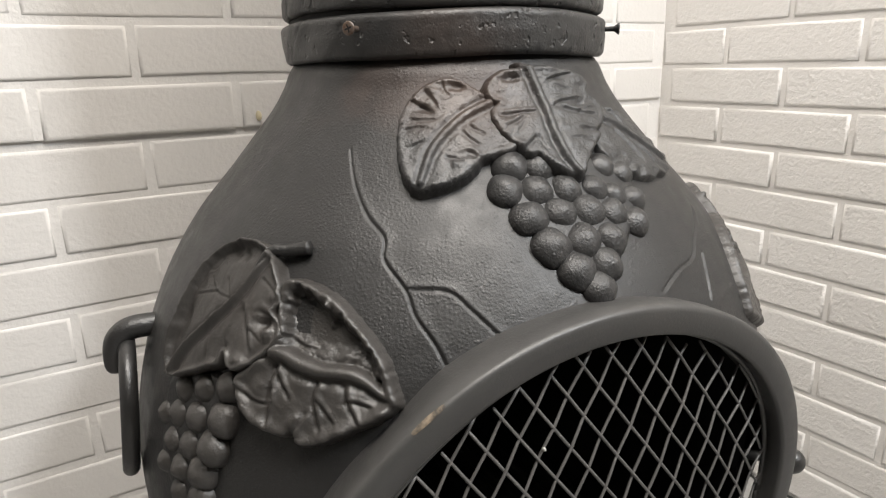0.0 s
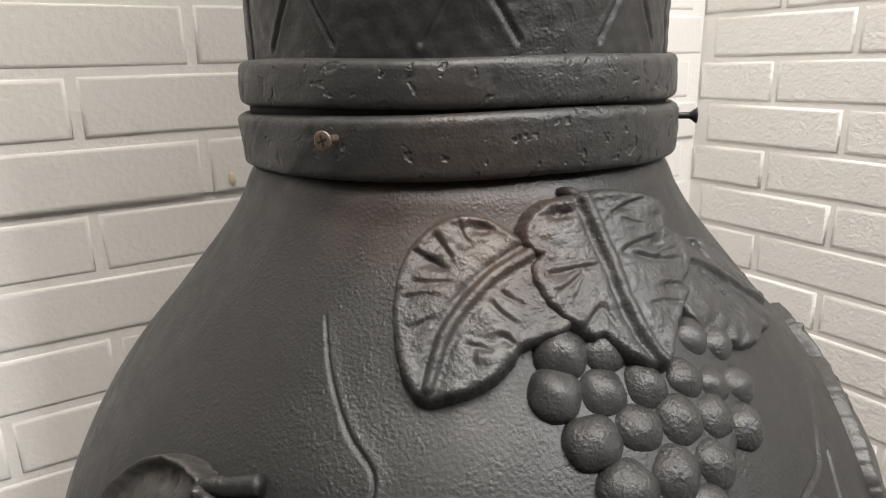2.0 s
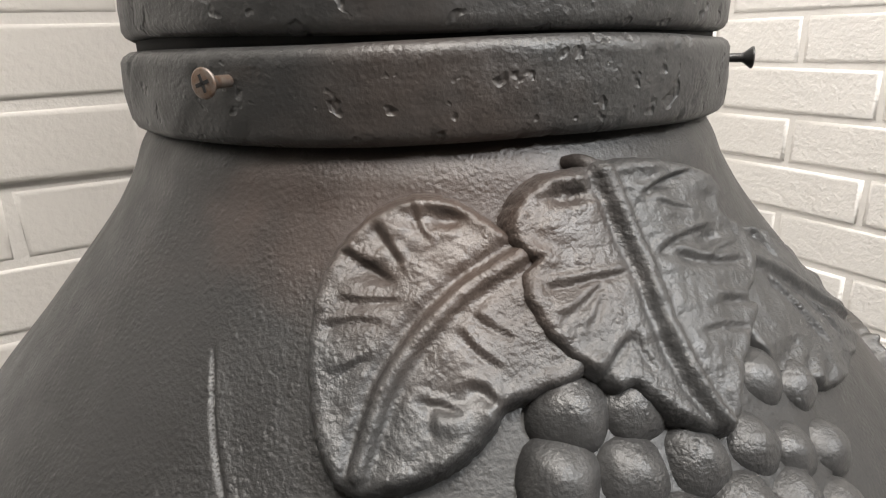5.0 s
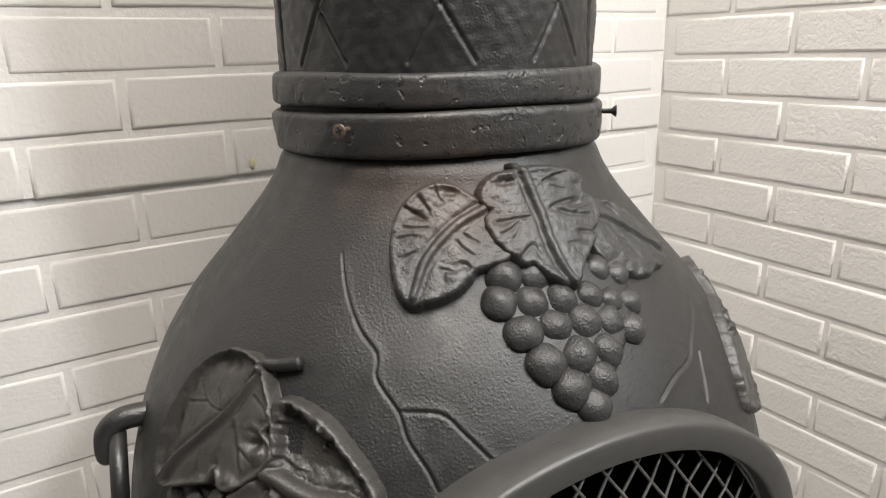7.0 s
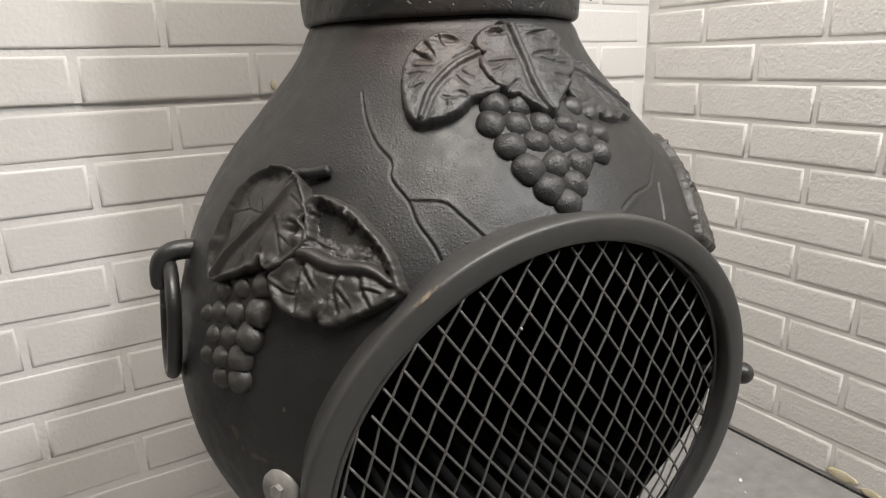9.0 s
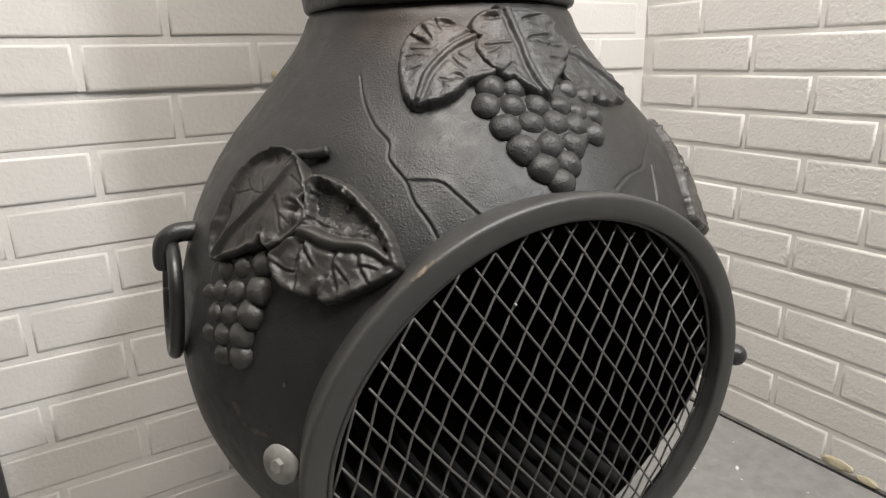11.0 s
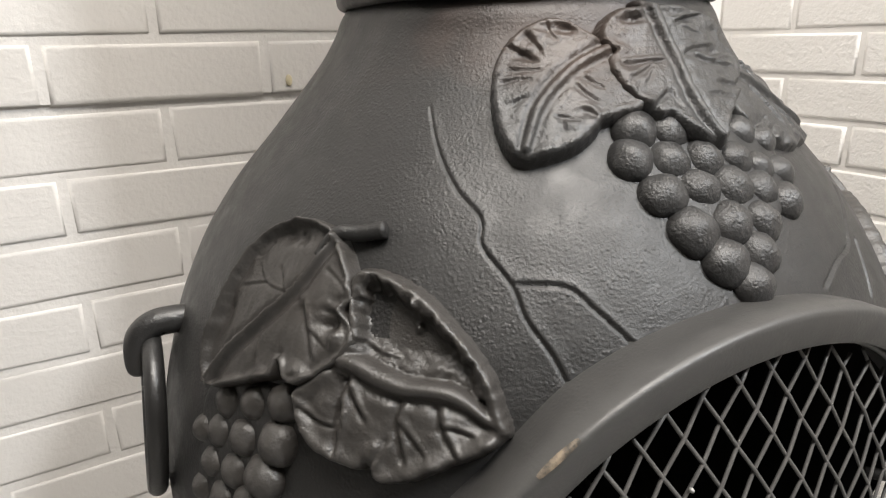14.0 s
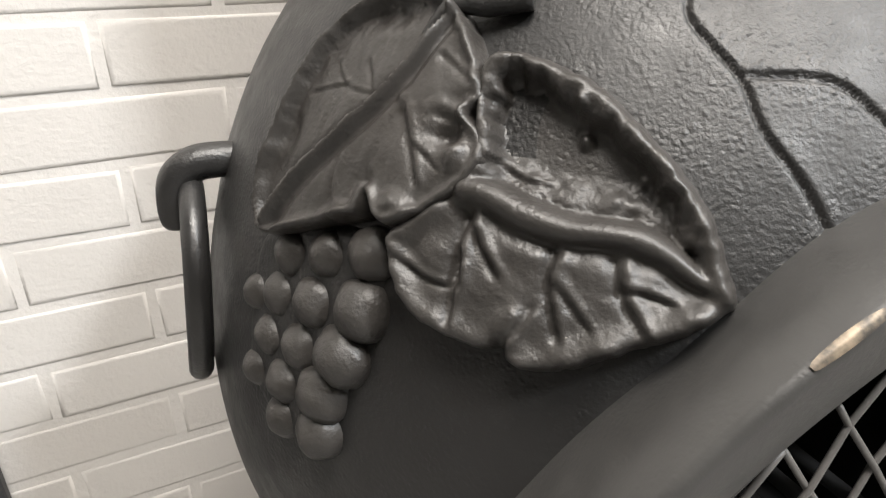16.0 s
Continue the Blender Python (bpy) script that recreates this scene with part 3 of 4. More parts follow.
FOLDS_TWO += folds(0.0014, 0.0011, [(-105.9, 0.7872), (-104.7, 0.7907), (-103.4, 0.7956)], [(-88.1, 0.7978), (-85.7, 0.7998), (-82.0, 0.7999)], [(-92.6, 0.8198), (-90.5, 0.8173), (-87.6, 0.8150)],
                   [(-93.7, 0.78), (-90.7, 0.7796), (-87.4, 0.7771)], [(-101.6, 0.7834), (-101.4, 0.7794), (-100.7, 0.7732)])
PITS_TWO = [(0.0034, -104.6, 0.8262, 0.0085, 0.0045), (0.0028, -86.6, 0.8042, 0.0080, 0.0032), (0.0022, -90.0, 0.8252, 0.0060, 0.0030), (-0.0014, -84.0, 0.8230, 0.006, 0.005), (-0.0012, -107.5, 0.7920, 0.005, 0.004)]
LEAF_THREE = [(-84.0, 0.806), (-78.7, 0.8055), (-72.0, 0.8020), (-66.0, 0.7946), (-61.0, 0.7800), (-58.6, 0.7640), (-60.0, 0.7520), (-64.3, 0.7490), (-68.2, 0.7513), (-72.1, 0.7495), (-77.5, 0.7533), (-80.4, 0.7607), (-84.1, 0.768)]
FOLDS_THREE = folds(0.0022, 0.0015, [(-76.0, 0.7860), (-74.0, 0.7740), (-72.5, 0.7600)], [(-71.5, 0.7790), (-69.0, 0.7680), (-67.5, 0.7560)], [(-72.0, 0.8000), (-71.0, 0.7950), (-70.5, 0.7890)])
LEAF_A = [(-166.9, 0.6245), (-168.2, 0.6407), (-168.0, 0.6531), (-167.7, 0.6655), (-167.2, 0.6778), (-166.4, 0.6899), (-165.1, 0.7008), (-163.0, 0.7095), (-160.1, 0.7165), (-156.7, 0.7189), (-153.8, 0.7177), (-151.7, 0.7145),
          (-149.9, 0.7084), (-148.4, 0.7014), (-147.0, 0.6928), (-146.2, 0.6851), (-147.1, 0.6797), (-145.7, 0.6747), (-145.1, 0.6687), (-145.5, 0.6627), (-146.4, 0.6568), (-148.0, 0.6507), (-149.6, 0.6452), (-151.2, 0.6413),
          (-152.7, 0.6423), (-154.1, 0.6497), (-154.6, 0.6427), (-155.4, 0.6402), (-157.7, 0.6361), (-160.9, 0.6295), (-164.7, 0.6219)]
VEIN_A = [(-165.4, 0.6284), (-163.1, 0.6447), (-160.4, 0.6583), (-157.6, 0.6714), (-155.0, 0.684), (-152.9, 0.6983), (-151.2, 0.7137)]
FOLDS_A = folds(0.0014, 0.0009, [(-163.0, 0.6911), (-160.6, 0.6836), (-156.6, 0.682)], [(-165.0, 0.6785), (-162.7, 0.6814), (-160.2, 0.6848)], [(-158.9, 0.6931), (-157.7, 0.6866), (-157.0, 0.681)], [(-157.9, 0.659), (-157.8, 0.6502), (-157.3, 0.6418)],
                [(-151.1, 0.6680), (-149.7, 0.6651), (-148.3, 0.6609)], [(-150.9, 0.6966), (-149.0, 0.6925), (-147.2, 0.6878)], [(-162.2, 0.7038), (-163.1, 0.697), (-164.8, 0.6936)])
FOLDS_A += folds(0.0026, 0.0020, [(-153.1, 0.6788), (-151.3, 0.6666), (-149.8, 0.654)], [(-149.9, 0.6783), (-147.0, 0.6759), (-145.3, 0.6704)], [(-154.5, 0.6545), (-154.4, 0.6489), (-153.7, 0.6415)])
PITS_A = [(0.0046, -148.8, 0.6725, 0.0060, 0.0040), (-0.0045, -151.3, 0.6480, 0.0065, 0.0050), (-0.0040, -147.2, 0.6660, 0.0045, 0.0060), (0.0030, -158.6, 0.7095, 0.014, 0.0050), (-0.0022, -147.6, 0.6880, 0.0040, 0.0045),
          (0.0024, -166.0, 0.6620, 0.0050, 0.0070), (-0.0018, -156.0, 0.6425, 0.0050, 0.0030)]
LEAF_B = [(-146.9, 0.6802), (-147.3, 0.6936), (-146.3, 0.6995), (-144.6, 0.7001), (-142.4, 0.6985), (-140.0, 0.695), (-138.1, 0.6913), (-136.2, 0.6853), (-134.2, 0.6779), (-132.5, 0.6709), (-131.3, 0.6646), (-130.3, 0.6585),
          (-129.6, 0.6508), (-129.0, 0.643), (-128.4, 0.6355), (-129.0, 0.632), (-130.3, 0.6272), (-131.9, 0.6227), (-133.5, 0.6196), (-135.1, 0.6153), (-136.8, 0.6108), (-138.5, 0.6076), (-140.0, 0.606), (-141.3, 0.6072),
          (-142.0, 0.6120), (-142.9, 0.6097), (-144.5, 0.6096), (-146.3, 0.6111), (-148.3, 0.6137), (-149.8, 0.6193), (-150.9, 0.6266), (-151.5, 0.634), (-151.7, 0.6399), (-148.5, 0.652), (-146.4, 0.6642)]
VEIN_B = [(-146.2, 0.658), (-144.3, 0.6569), (-141.7, 0.6529), (-138.9, 0.6506), (-136.0, 0.6507), (-134.2, 0.6498), (-132.4, 0.6463), (-130.7, 0.6411), (-128.8, 0.6366)]
FOLDS_B = folds(0.0034, 0.0021, [(-145.8, 0.6513), (-144.6, 0.6418), (-142.7, 0.6320)], [(-145.8, 0.6500), (-146.0, 0.6395), (-145.3, 0.6269)], [(-145.9, 0.6369), (-145.9, 0.6252), (-145.7, 0.6128)], [(-139.4, 0.6457), (-139.6, 0.634), (-138.3, 0.615)],
                [(-135.7, 0.6443), (-134.9, 0.6328), (-133.1, 0.6213)])
FOLDS_B += folds(0.0022, 0.0014, [(-139.1, 0.6341), (-137.7, 0.6277), (-136.3, 0.6201)], [(-135.1, 0.6348), (-133.5, 0.6346), (-131.6, 0.6323)], [(-150.8, 0.6327), (-148.2, 0.6278), (-146.0, 0.6267)], [(-140.3, 0.6268), (-140.9, 0.6198), (-142.0, 0.6120)],
                 [(-144.6, 0.6740), (-142.5, 0.6730), (-140.0, 0.6720)], [(-145.0, 0.6680), (-143.0, 0.6640), (-140.5, 0.6625)])
PITS_B = [(-0.0034, -141.6, 0.6220, 0.0055, 0.0055), (-0.0014, -147.6, 0.6370, 0.006, 0.006), (0.0024, -142.2, 0.6125, 0.0030, 0.0040), (-0.0050, -139.4, 0.6845, 0.0035, 0.0035), (-0.0040, -138.7, 0.6780, 0.0030, 0.0026)]

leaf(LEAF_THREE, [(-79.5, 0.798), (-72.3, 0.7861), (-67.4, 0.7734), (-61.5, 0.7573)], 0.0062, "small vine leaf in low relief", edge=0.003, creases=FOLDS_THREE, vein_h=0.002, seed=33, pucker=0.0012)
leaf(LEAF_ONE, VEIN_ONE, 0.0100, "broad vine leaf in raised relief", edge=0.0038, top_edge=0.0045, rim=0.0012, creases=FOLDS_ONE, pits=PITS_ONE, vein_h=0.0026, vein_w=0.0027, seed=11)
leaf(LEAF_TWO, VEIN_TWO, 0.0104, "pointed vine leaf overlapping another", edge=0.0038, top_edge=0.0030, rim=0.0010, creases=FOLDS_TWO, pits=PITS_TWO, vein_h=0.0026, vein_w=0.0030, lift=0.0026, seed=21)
MIRROR = -96.0
for mirror, low in ((None, 1.0), (MIRROR, 0.55)):
    leaf(LEAF_B, VEIN_B, 0.0090, "curled vine leaf with a thick midrib and raised rim", edge=0.0055, rim=0.0042, rim_w=0.0046, creases=FOLDS_B, pits=PITS_B, bowl=0.0120, bowl_in=0.0092, bar=0.0068, bar_h=0.0150, grow=0.0012, seed=41, low=low, mirror=mirror, mat=IRON_LEAF)
    leaf(LEAF_A, VEIN_A, 0.0100, "folded vine leaf beside a stem", edge=0.0034, rim=0.0034, rim_w=0.0022, creases=FOLDS_A, pits=PITS_A, shelf=0.0042, vein_h=0.0036, vein_w=0.0030, lift=0.0016, grow=0.0002, pucker=0.0003, seed=55, low=low, mirror=mirror, mat=IRON_LEAF)


def stem(points, radius):
    line = spline(points, 6)
    pts = on_body(line[:, 0], line[:, 1], line[:, 2])
    n = len(pts)
    iron_part("vine_stem", tube_bm([tuple(p) for p in pts], [radius * (0.8 + 0.35 * i / (n - 1)) for i in range(n)], 12), IRON, "stub of vine stem in relief")


stem([(-153.4, 0.7020, 0.008), (-151.7, 0.7135, 0.0095), (-149.0, 0.7160, 0.0060), (-145.4, 0.7195, 0.0050)], 0.0046)
stem([(-101.6, 0.8400, -0.0030), (-100.6, 0.8385, 0.0040), (-99.6, 0.8350, 0.0090), (-98.9, 0.8290, 0.0100)], 0.0034)

ball = bmesh.new()
bmesh.ops.create_uvsphere(ball, u_segments=24, v_segments=16, radius=1.0)
for v in ball.verts:
    x, y, z = v.co
    v.co *= 1 + 0.022 * math.sin(3.1 * x + 4.3 * y + 1.0) + 0.018 * math.sin(6.2 * y - 5.1 * z + 0.4) + 0.012 * math.sin(8.7 * x + 7.3 * z)
BALL = bpy.data.meshes.new("grape")
ball.to_mesh(BALL)
ball.free()
BALL.shade_smooth()
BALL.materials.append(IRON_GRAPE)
BALL_SMOOTH = BALL.copy()
BALL_SMOOTH.materials[0] = IRON_LEAF


def bunch(outline, grapes, H, mirror=None, label="", flat=0.92, sink=0.0022, ball=BALL):
    """A low pad with grapes standing out of it."""
    loop = spline(outline, 6, True)
    t0, z0 = loop[:, 0].mean(), loop[:, 1].mean()
    L = np.stack(metric(loop[:, 0], loop[:, 1], t0, z0), -1)
    xs = np.arange(L[:, 0].min() - 0.006, L[:, 0].max() + 0.006, 0.0022)
    ys = np.arange(L[:, 1].min() - 0.006, L[:, 1].max() + 0.006, 0.0022)
    X, Y = np.meshgrid(xs, ys)
    d, _, _ = line_distance(X, Y, np.vstack([L, L[:1]]))
    d = np.where(inside(X, Y, L), d, -d)
    h = -0.002 + (H + 0.002) * smoothstep(-0.002, 0.006, d)
    k = d > -0.005
    keep = k[:-1, :-1] & k[1:, :-1] & k[:-1, 1:] & k[1:, 1:]
    th = t0 + np.degrees(X / radius_at(z0))
    zz = z0 + Y / np.sqrt(1 + ((radius_at(z0 + 0.01) - radius_at(z0 - 0.01)) / 0.02) ** 2)
    P = on_body(th, zz, h)
    if mirror is not None:
        P = on_body(2 * mirror - th, zz, h)[:, ::-1]
        keep = keep[:, ::-1]
    pad = iron_part("relief_pad", grid_mesh("relief_pad", P, False, keep), IRON, label)
    g = np.random.default_rng(7)
    for th1, z1, r in grapes:
        t1 = th1 if mirror is None else 2 * mirror - th1
        c = on_body(np.array(t1), np.array(z1), np.array(-sink))
        n = on_body(np.array(t1), np.array(z1), np.array(1.0 - sink)) - c
        ob = new("grape", ball)
        ob.parent = pad
        rot = Vector(n).to_track_quat("Z", "Y").to_matrix().to_4x4()
        size = r * g.uniform(1.04, 1.14)
        ob.matrix_basis = MOVE @ Matrix.Translation(c) @ rot @ Matrix.Rotation(g.uniform(0, 6.28), 4, "Z") @ Matrix.Diagonal((size * g.uniform(0.95, 1.05), size * 1.06, size * flat, 1))


GRAPES_ONE = [(-108.5, 0.7694, 0.0128), (-102.5, 0.7681, 0.0125), (-86.2, 0.7641, 0.0112), (-81.6, 0.7575, 0.0108), (-110.7, 0.755, 0.0130), (-104.5, 0.7532, 0.0120), (-98.1, 0.7525, 0.0122), (-91.7, 0.7508, 0.0118),
              (-87.4, 0.7449, 0.0108), (-82.6, 0.7405, 0.0102), (-107.5, 0.7373, 0.0134), (-101.4, 0.7386, 0.0126), (-95.4, 0.7378, 0.0128), (-90.0, 0.7345, 0.0118), (-85.6, 0.7265, 0.0114), (-104.9, 0.7196, 0.0134),
              (-98.8, 0.7208, 0.0131), (-93.2, 0.7195, 0.0120), (-101.7, 0.7042, 0.0134), (-96.2, 0.7053, 0.0124), (-98.8, 0.6925, 0.0118)]
bunch([(-111.5, 0.765), (-108, 0.730), (-104, 0.708), (-99.5, 0.690), (-95, 0.700), (-88, 0.720), (-81, 0.742), (-80, 0.765), (-95, 0.775)], GRAPES_ONE, 0.004, None, "bunch of round grapes in raised relief", 0.86, 0.0012)
GRAPES_TWO = [(-162.9, 0.6172, 0.0098), (-158.4, 0.6230, 0.0098), (-153.9, 0.6290, 0.0108), (-167.4, 0.5915, 0.0090), (-163.7, 0.5975, 0.0098), (-159.1, 0.6018, 0.0106), (-154.0, 0.6068, 0.0122), (-164.4, 0.5770, 0.0096),
              (-160.0, 0.5807, 0.0106), (-155.3, 0.5858, 0.0122), (-166.1, 0.5564, 0.0090), (-161.7, 0.5605, 0.0104), (-157.0, 0.5654, 0.0122), (-161.7, 0.5424, 0.0098), (-157.0, 0.5469, 0.0114)]
for mirror in (None, MIRROR):
    bunch([(-168, 0.620), (-168.5, 0.580), (-167, 0.550), (-162, 0.535), (-156.5, 0.540), (-154, 0.580), (-152.5, 0.632), (-160, 0.635)], GRAPES_TWO, 0.0040, mirror, "bunch of grapes in raised relief, partly worn", 0.95 if mirror is None else 0.55, 0.0, BALL_SMOOTH)

# ---- mouth ring, mesh screen and fittings ----


def mouth_place(u, v, w):
    return MC + MU * u + MV * v + MN * w


# the ring stands off the body by a narrow gap on the latch side
THICK, STEPS = 0.0226, 200
ring = []
for k in range(STEPS):
    t = 360 * k / STEPS
    t = t - 360 if t > 180 else t
    turn = np.array(t)
    gap = float(mouth_gap(turn))
    root_r, root_w = (float(x) for x in mouth_root(turn))
    # the flared flank goes on a little way into the belly
    end_r, end_w = root_r + 0.35 * (1 - gap) * (root_r - MA), root_w + 0.35 * (1 - gap) * (root_w + 0.0055)
    inner = min(MA - THICK, end_r - 0.010)
    row = []
    for r, w in ((inner, end_w), (MA - THICK, -0.004 - 0.018 * gap), (MA - THICK, -0.004), (MA - THICK + 0.001, -0.0012), (MA - THICK + 0.003, 0.0), (MA - 0.0042, -0.0010), (MA - 0.0022, -0.0016), (MA - 0.0008, -0.0028), (MA, -0.0055),
                 (0.5 * (MA + root_r) + 0.0008, 0.5 * (root_w - 0.0055)), (root_r + 0.0010, root_w + 0.004), (root_r, root_w), (end_r, end_w), (inner, end_w)):
        row.append(mouth_place(r * math.cos(radians(t)), r * math.sin(radians(t)), w))
    ring.append(row)
ring = np.transpose(np.array(ring), (1, 0, 2))
mouth = iron_part("mouth_ring", grid_mesh("mouth_ring", ring[::-1], True), IRON_RING, "smooth painted iron ring round the mouth")

WIRE = 0.00115
# bare worn edge of the ring
worn = []
for k in range(25):
    t = radians(127.6 - 6.0 * k / 24)
    grow = math.sin(math.pi * k / 24) ** 0.5
    row = []
    for d, w in ((-0.0006 - 0.0010 * grow, -0.0022 + 0.0008 * grow), (-0.0003, -0.0026), (0.0001, -0.0036), (0.0003, -0.0036 - 0.0014 * grow)):
        row.append(mouth_place((MA + d) * math.cos(t), (MB + d) * math.sin(t), w))
    worn.append(row)
iron_part("worn_edge", grid_mesh("worn_edge", np.array(worn)), BARE, "bare yellowish metal where the paint has worn off", parent=mouth)
IA, IB = MA - THICK - 0.001, MB - THICK - 0.001


def mesh_place(u, v):
    """The screen bulges outwards in the middle."""
    return mouth_place(u, v, -0.0100 - 0.04 * u + 0.0337 * (1 - min(1.0, (u * u + v * v) / IA ** 2)))


screen_rim = []
for k in range(121):
    t = 2 * math.pi * k / 120
    screen_rim.append(mesh_place(IA * math.cos(t), IB * math.sin(t)))
screen = iron_part("mesh_screen", tube_bm(screen_rim, 0.0024, 8), IRON_RING, "oval wire rim of the diamond-mesh spark screen")


def square(x, reach=7.0):
    """x squared near 0, going on straight beyond reach."""
    return x * x if abs(x) <= reach else reach * (2 * abs(x) - reach)


def mesh_node(i, j):
    """Where wire i of one run crosses wire j of the other: a diamond pattern, stretched over the bulge."""
    ci, cj = max(-6.0, min(8.0, i)), max(-6.0, min(6.0, j))
    u = -0.06179 + 0.01298 * i + -0.01156 * j + 0.00048 * square(i) + 0.00054 * ci * cj + 0.00036 * square(j)
    v = 0.15070 + -0.01735 * i + -0.01906 * j + -0.00048 * square(i) + -0.00063 * ci * cj + -0.00042 * square(j)
    return u, v


for run, lift in ((0, 0.0007), (1, -0.0007)):
    for k in range(-30, 45):
        pts = []
        for s2 in range(-60, 90):
            u, v = mesh_node(s2 * 0.5, k) if run == 0 else mesh_node(k, s2 * 0.5)
            if (u / IA) ** 2 + (v / IB) ** 2 <= 1.0:
                pts.append(mesh_place(u, v) + MN * (lift * math.cos(math.pi * s2 * 0.5)))
        if len(pts) > 2:
            iron_part("mesh_wire", tube_bm(pts, WIRE, 6), IRON_WIRE, parent=screen)


# a pale speck of lint caught in the screen
speck = bmesh.new()
bmesh.ops.create_icosphere(speck, subdivisions=2, radius=0.0014)
for v in speck.verts:
    v.co *= 1 + 0.4 * noise.noise(v.co * 900)
bmesh.ops.translate(speck, verts=list(speck.verts), vec=mesh_place(*mesh_node(-0.05, -0.35)) + MN * 0.002)
iron_part("lint_speck", speck, ZINC, "pale speck caught in the wire", parent=screen)


# screws in the lower collar
def screw(az, z, mat, label):
    a = radians(az)
    out = Vector((math.cos(a), math.sin(a), 0))
    base = Vector((AX, AY, z)) + out * 0.146
    prof = [(0.0, 0.0022), (0.0135, 0.0022), (0.0145, 0.0026), (0.0178, 0.0052), (0.0186, 0.0053), (0.0189, 0.0046)]
    bm = bmesh.new()
    m = Matrix.Translation(base) @ out.to_track_quat("Z", "Y").to_matrix().to_4x4()
    rings = [[bm.verts.new(m @ Vector((r * math.cos(2 * math.pi * k / 20), r * math.sin(2 * math.pi * k / 20), w))) for k in range(20)] for w, r in prof]
    for p, q in zip(rings, rings[1:]):
        for k in range(20):
            bm.faces.new((p[k], p[(k + 1) % 20], q[(k + 1) % 20], q[k]))
    bm.faces.new(rings[-1])
    s = iron_part("screw", bm, mat, label)
    for ang in (0.3, 0.3 + math.pi / 2):
        slot = bmesh.new()
        bmesh.ops.create_cube(slot, size=1, matrix=m @ Matrix.Translation((0, 0, 0.0188)) @ Matrix.Rotation(ang, 4, "Z") @ Matrix.Diagonal((0.0062, 0.0012, 0.0006, 1)))
        iron_part("screw_slot", slot, SOOT, parent=s, smooth=False)


screw(-147.7, 0.8712, STEEL, "rusty cross-head screw standing out of the collar")
screw(-46.9, 0.8705, IRON_HANDLE, "black countersunk screw standing out of the collar")
screw(90.0, 0.871, IRON_HANDLE, "black countersunk screw standing out of the collar")

# hook and hanging ring handle
HA = radians(174.0)
HO, HT = Vector((math.cos(HA), math.sin(HA), 0)), Vector((-math.sin(HA), math.cos(HA), 0))
HC = Vector((AX, AY, 0))
hook_line = [tuple(HC + HO * r + Vector((0, 0, z))) for r, z in spline([(0.270, 0.628), (0.296, 0.630), (0.311, 0.629), (0.321, 0.622), (0.3245, 0.610), (0.325, 0.593)], 5)]
handle = iron_part("handle_hook", tube_bm(hook_line, [0.0104] * (len(hook_line) - 3) + [0.0102, 0.0094, 0.0078], 16), IRON_HANDLE, "thick black iron hook that carries a ring handle")
ring_c = HC + HO * 0.3215 + Vector((0, 0, 0.559))
ring_pts = []
for k in range(49):
    t = 2 * math.pi * k / 48
    ring_pts.append(ring_c + Vector((0.095, 1.0, 0)).normalized() * 0.048 * math.cos(t) + (Vector((0, 0, 1)) - HO * 0.11).normalized() * 0.0575 * math.sin(t))
iron_part("ring_handle", tube_bm(ring_pts, 0.0072, 14), IRON_HANDLE, "black iron ring handle hanging from the hook")

# latch knob beside the mouth
ka = radians(-50.2)
ko = Vector((math.cos(ka), math.sin(ka), 0))
kb = Vector((AX, AY, 0.463))
knob_bm = bmesh.new()
bmesh.ops.create_uvsphere(knob_bm, u_segments=20, v_segments=14, radius=0.0125, matrix=Matrix.Translation(kb + ko * 0.347))
knob = iron_part("latch_knob", knob_bm, IRON_HANDLE, "round black latch knob beside the mouth")
iron_part("knob_shank", tube_bm([kb + ko * 0.305, kb + ko * 0.340], 0.005, 12), IRON_HANDLE, parent=knob)

# pale hinge lug by the mouth ring
la = -150.0
lp = Vector(on_body(np.array(la), np.array(0.452), np.array(0.004)))
lo = Vector((math.cos(radians(la)), math.sin(radians(la)), 0.12)).normalized()
lm = Matrix.Translation(lp) @ lo.to_track_quat("Z", "Y").to_matrix().to_4x4()
lug = bmesh.new()
bmesh.ops.create_cone(lug, cap_ends=True, segments=28, radius1=0.0195, radius2=0.0185, depth=0.006, matrix=lm)
lug_ob = iron_part("hinge_lug", lug, ZINC, "pale rounded hinge lug with a bolt")
bolt = bmesh.new()
bmesh.ops.create_cone(bolt, cap_ends=True, segments=6, radius1=0.007, radius2=0.0065, depth=0.005, matrix=lm @ Matrix.Translation((0, 0, 0.005)))
iron_part("bolt", bolt, ZINC, parent=lug_ob, smooth=False)

# bars of the fire grate inside
for k in range(9):
    x = -0.16 + 0.04 * k
    half = math.sqrt(0.235 ** 2 - x * x)
    a, b3 = Vector((AX, AY, 0.315)) + MU * x, Vector((-MU.y, MU.x, 0))
    iron_part("grate_bar", tube_bm([a - b3 * half, a + b3 * half], 0.007, 8), SOOT, "sooty iron bar of the fire grate" if k == 0 else "")


